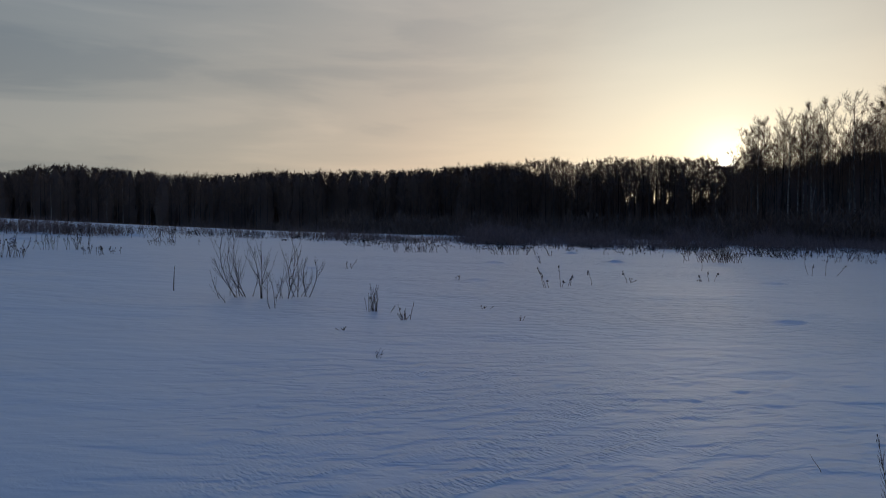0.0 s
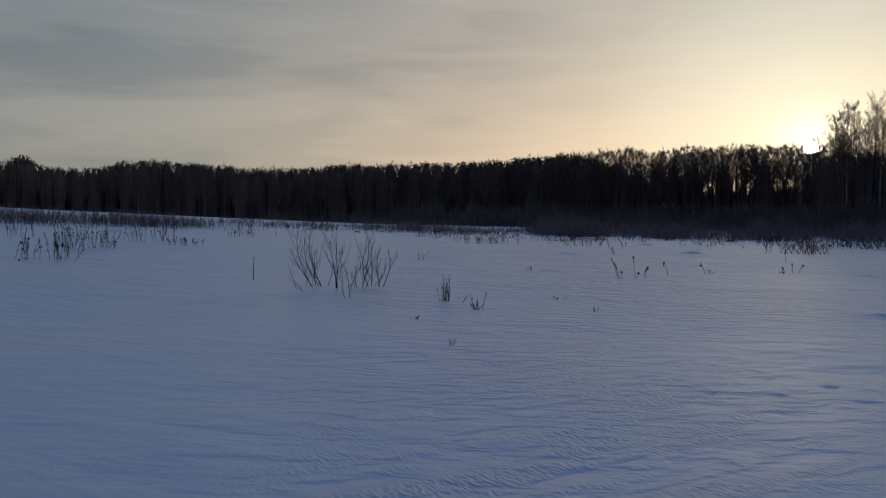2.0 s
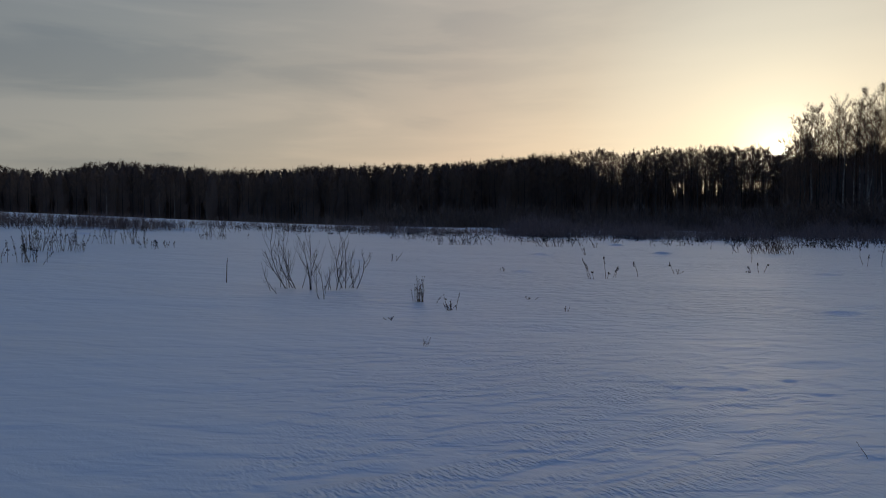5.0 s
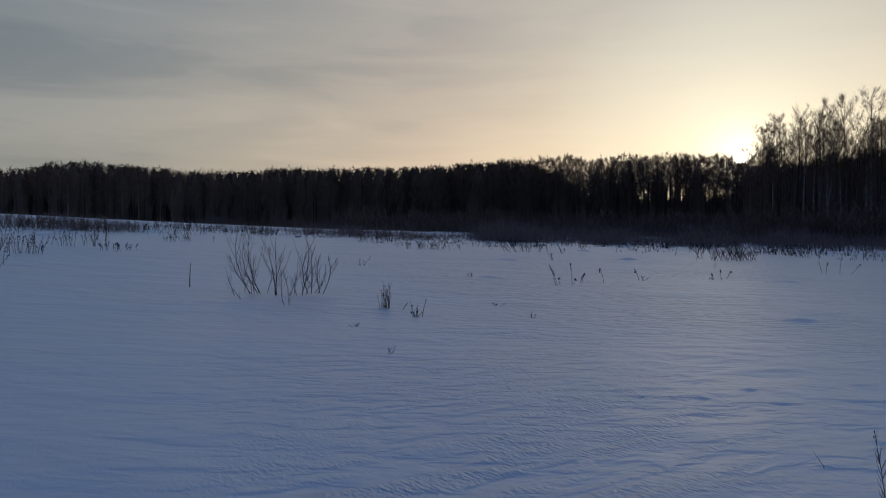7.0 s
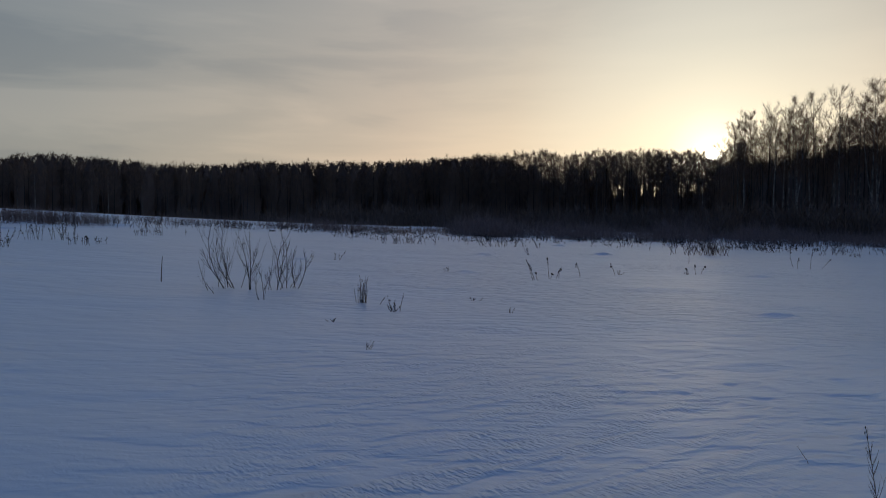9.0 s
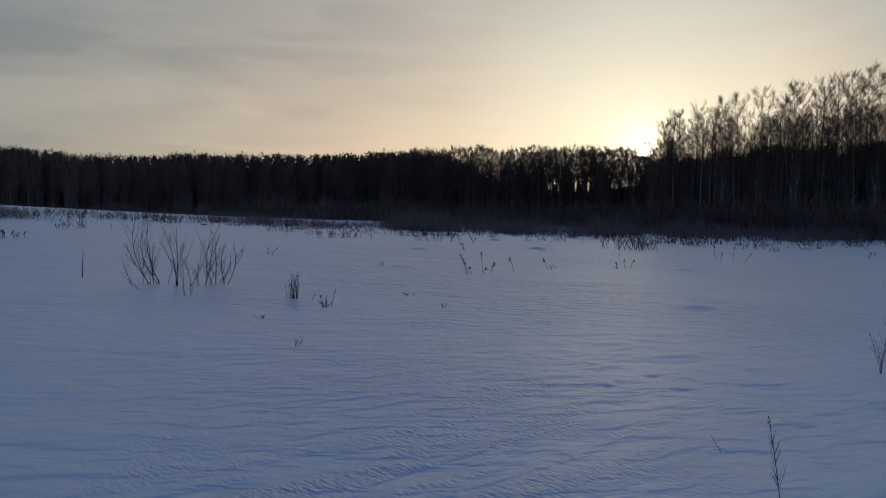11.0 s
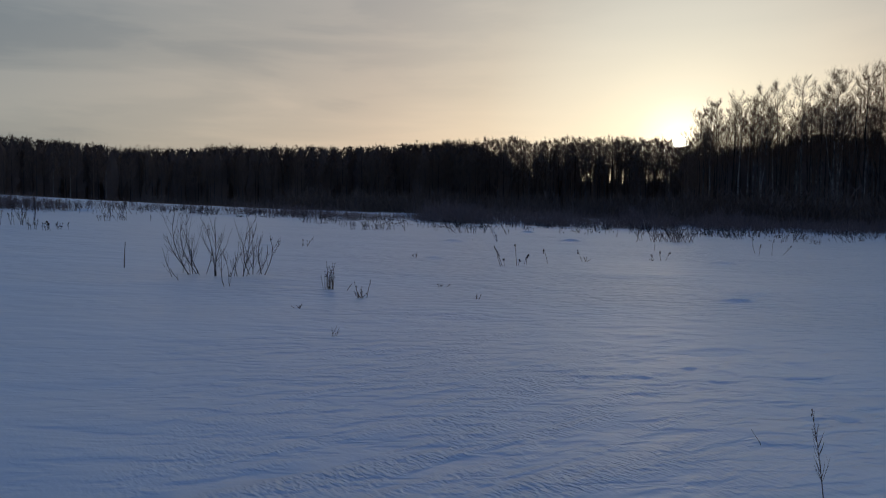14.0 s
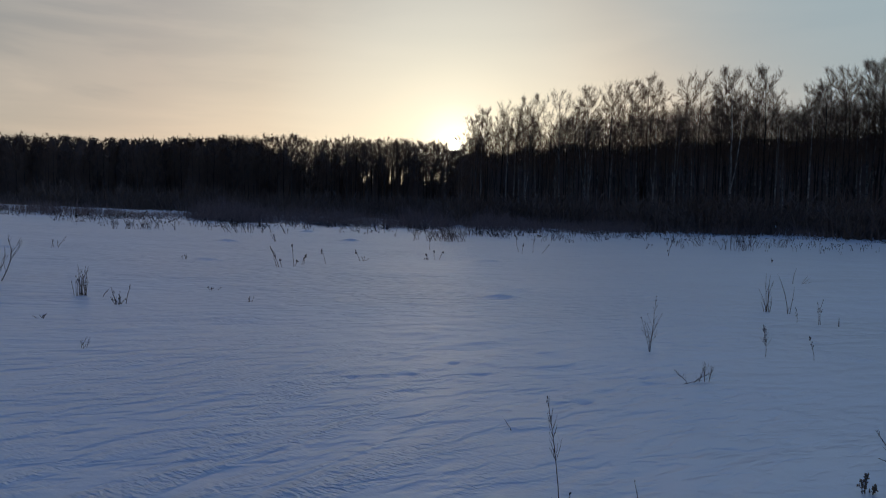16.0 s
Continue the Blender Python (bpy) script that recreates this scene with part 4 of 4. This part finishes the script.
def low_bushes():
    rg = random.Random(13)
    kinds = [bush_thing(500, 12, 1.5, 0.95, 0.0, "low leafless bush of many upright twigs in snow"), bush_thing(501, 10, 1.2, 0.85, 0.2, "low leafless bush leaning with the wind in snow"), bush_thing(502, 9, 1.1, 0.8, -0.35, "low leafless bush of slanting twigs in snow"), bush_thing(503, 14, 1.9, 1.0, 0.0, "wide low leafless bush of brown twigs in snow")]
    spots = [(0, 13.05, 35.8, 0.95), (3, 13.4, 35.5, 0.95), (0, 13.75, 35.9, 0.95), (3, 14.4, 36.6, 0.7), (2, 3.4, 39.6, 1.0), (1, 4.1, 40.1, 0.85), (1, -2.6, 39.4, 0.85), (1, -1.9, 39.9, 0.8), (1, -1.2, 40.5, 0.8), (2, 14.7, 38.2, 0.85)]
    for i in range(30):
        az = -42 + 21 * (i + rg.random()) / 30
        spots.append((rg.randrange(4), *stand(az, rg.uniform(50, 60) if i % 3 else rg.uniform(60, 72))[:2], rg.uniform(0.8, 1.1)))
    for i in range(12):
        spots.append((rg.randrange(4), *stand(rg.uniform(-20, -7), rg.uniform(58, 74))[:2], rg.uniform(0.6, 0.95)))
    for i in range(26):
        spots.append((rg.randrange(4), *stand(rg.uniform(18, 46), rg.uniform(42, 56))[:2], rg.uniform(0.45, 0.85)))
    for i in range(10):
        spots.append((rg.randrange(4), *stand(rg.uniform(-8, 16), rg.uniform(46, 60))[:2], rg.uniform(0.4, 0.75)))
    used = set()
    for k, x, y, s in spots:
        m = at_ground(x, y, rg.choice((0.0, 0.15, -0.2)), s)
        if k in used:
            copy_thing(kinds[k], m)
        else:
            used.add(k)
            kinds[k].matrix_basis = m


def edge_weeds():
    """Dry weeds scattered along the far edge of the field."""
    rg = random.Random(17)
    kinds = []
    for s in range(6):
        root = tagged(new("edge_weed"), "short dry weed with dark head at the field's edge", "dry weed", "dry weeds along the field's edge")
        for _ in range(2 + s % 2):
            h = rg.uniform(0.18, 0.6)
            w, top = stem_wood(rg, h, (rg.gauss(0, 0.35) * h, rg.gauss(0, 0.25) * h), 0.012, 4, 0.5, 0.3, 50, 0.3)
            st = w.object("stem", STRAW, root)
            st.location = (rg.gauss(0, 0.2), rg.gauss(0, 0.15), 0)
            for f in (1.0, rg.uniform(0.6, 0.9)):
                hw = Wood()
                hw.pod(top * f + Vector((rg.uniform(-0.01, 0.01), 0, 0)), rg.uniform(0.025, 0.05), rg.uniform(0.05, 0.1), rg)
                hw.object("seed_head", HEAD, st)
        kinds.append(root)
    for i in range(215):
        if i < 180:
            az, d = rg.uniform(-18, 34), 38 + 24 * rg.random() ** 0.6
        else:
            az, d = rg.uniform(34, 60), 38 + 18 * rg.random() ** 0.6
        if az < -8:
            d += 8
        x, y, _z = stand(az, d)
        m = at_ground(x, y, rg.uniform(0, 6.28), rg.uniform(0.5, 1.1))
        if i < 6:
            kinds[i].matrix_basis = m
        else:
            copy_thing(kinds[rg.randrange(6)], m)
    w = Wood()
    for _ in range(250):
        az = rg.uniform(-20, 34) if rg.random() < 0.82 else rg.uniform(34, 60)
        x, y, _z = stand(az, rg.uniform(46, 66) + (10 if az < -8 else 0))
        wide, tall = rg.uniform(0.1, 0.8), rg.uniform(0.15, 0.6)
        for _ in range(rg.randrange(3, 14)):
            px, py = x + rg.gauss(0, wide), y + rg.gauss(0, wide)
            h = tall * rg.uniform(0.4, 1.1)
            p = Vector((px, py, float(base_height(px, py)) - 0.04))
            q = p + Vector((rg.gauss(0, 0.35) * h, rg.gauss(0, 0.3) * h, h))
            w.spike(p, q, 0.016)
            if rg.random() < 0.45:
                c = p.lerp(q, rg.uniform(0.5, 1.0))
                w.spike(c, c + Vector((rg.gauss(0, 0.09), rg.gauss(0, 0.09), rg.uniform(-0.03, 0.08))), 0.045)
    tagged(w.object("weed_stubble", HEAD), "thin dry stubble of weeds at the field's edge", "weeds", kind="stuff")


big_willow()
named_plants()
low_bushes()
edge_weeds()
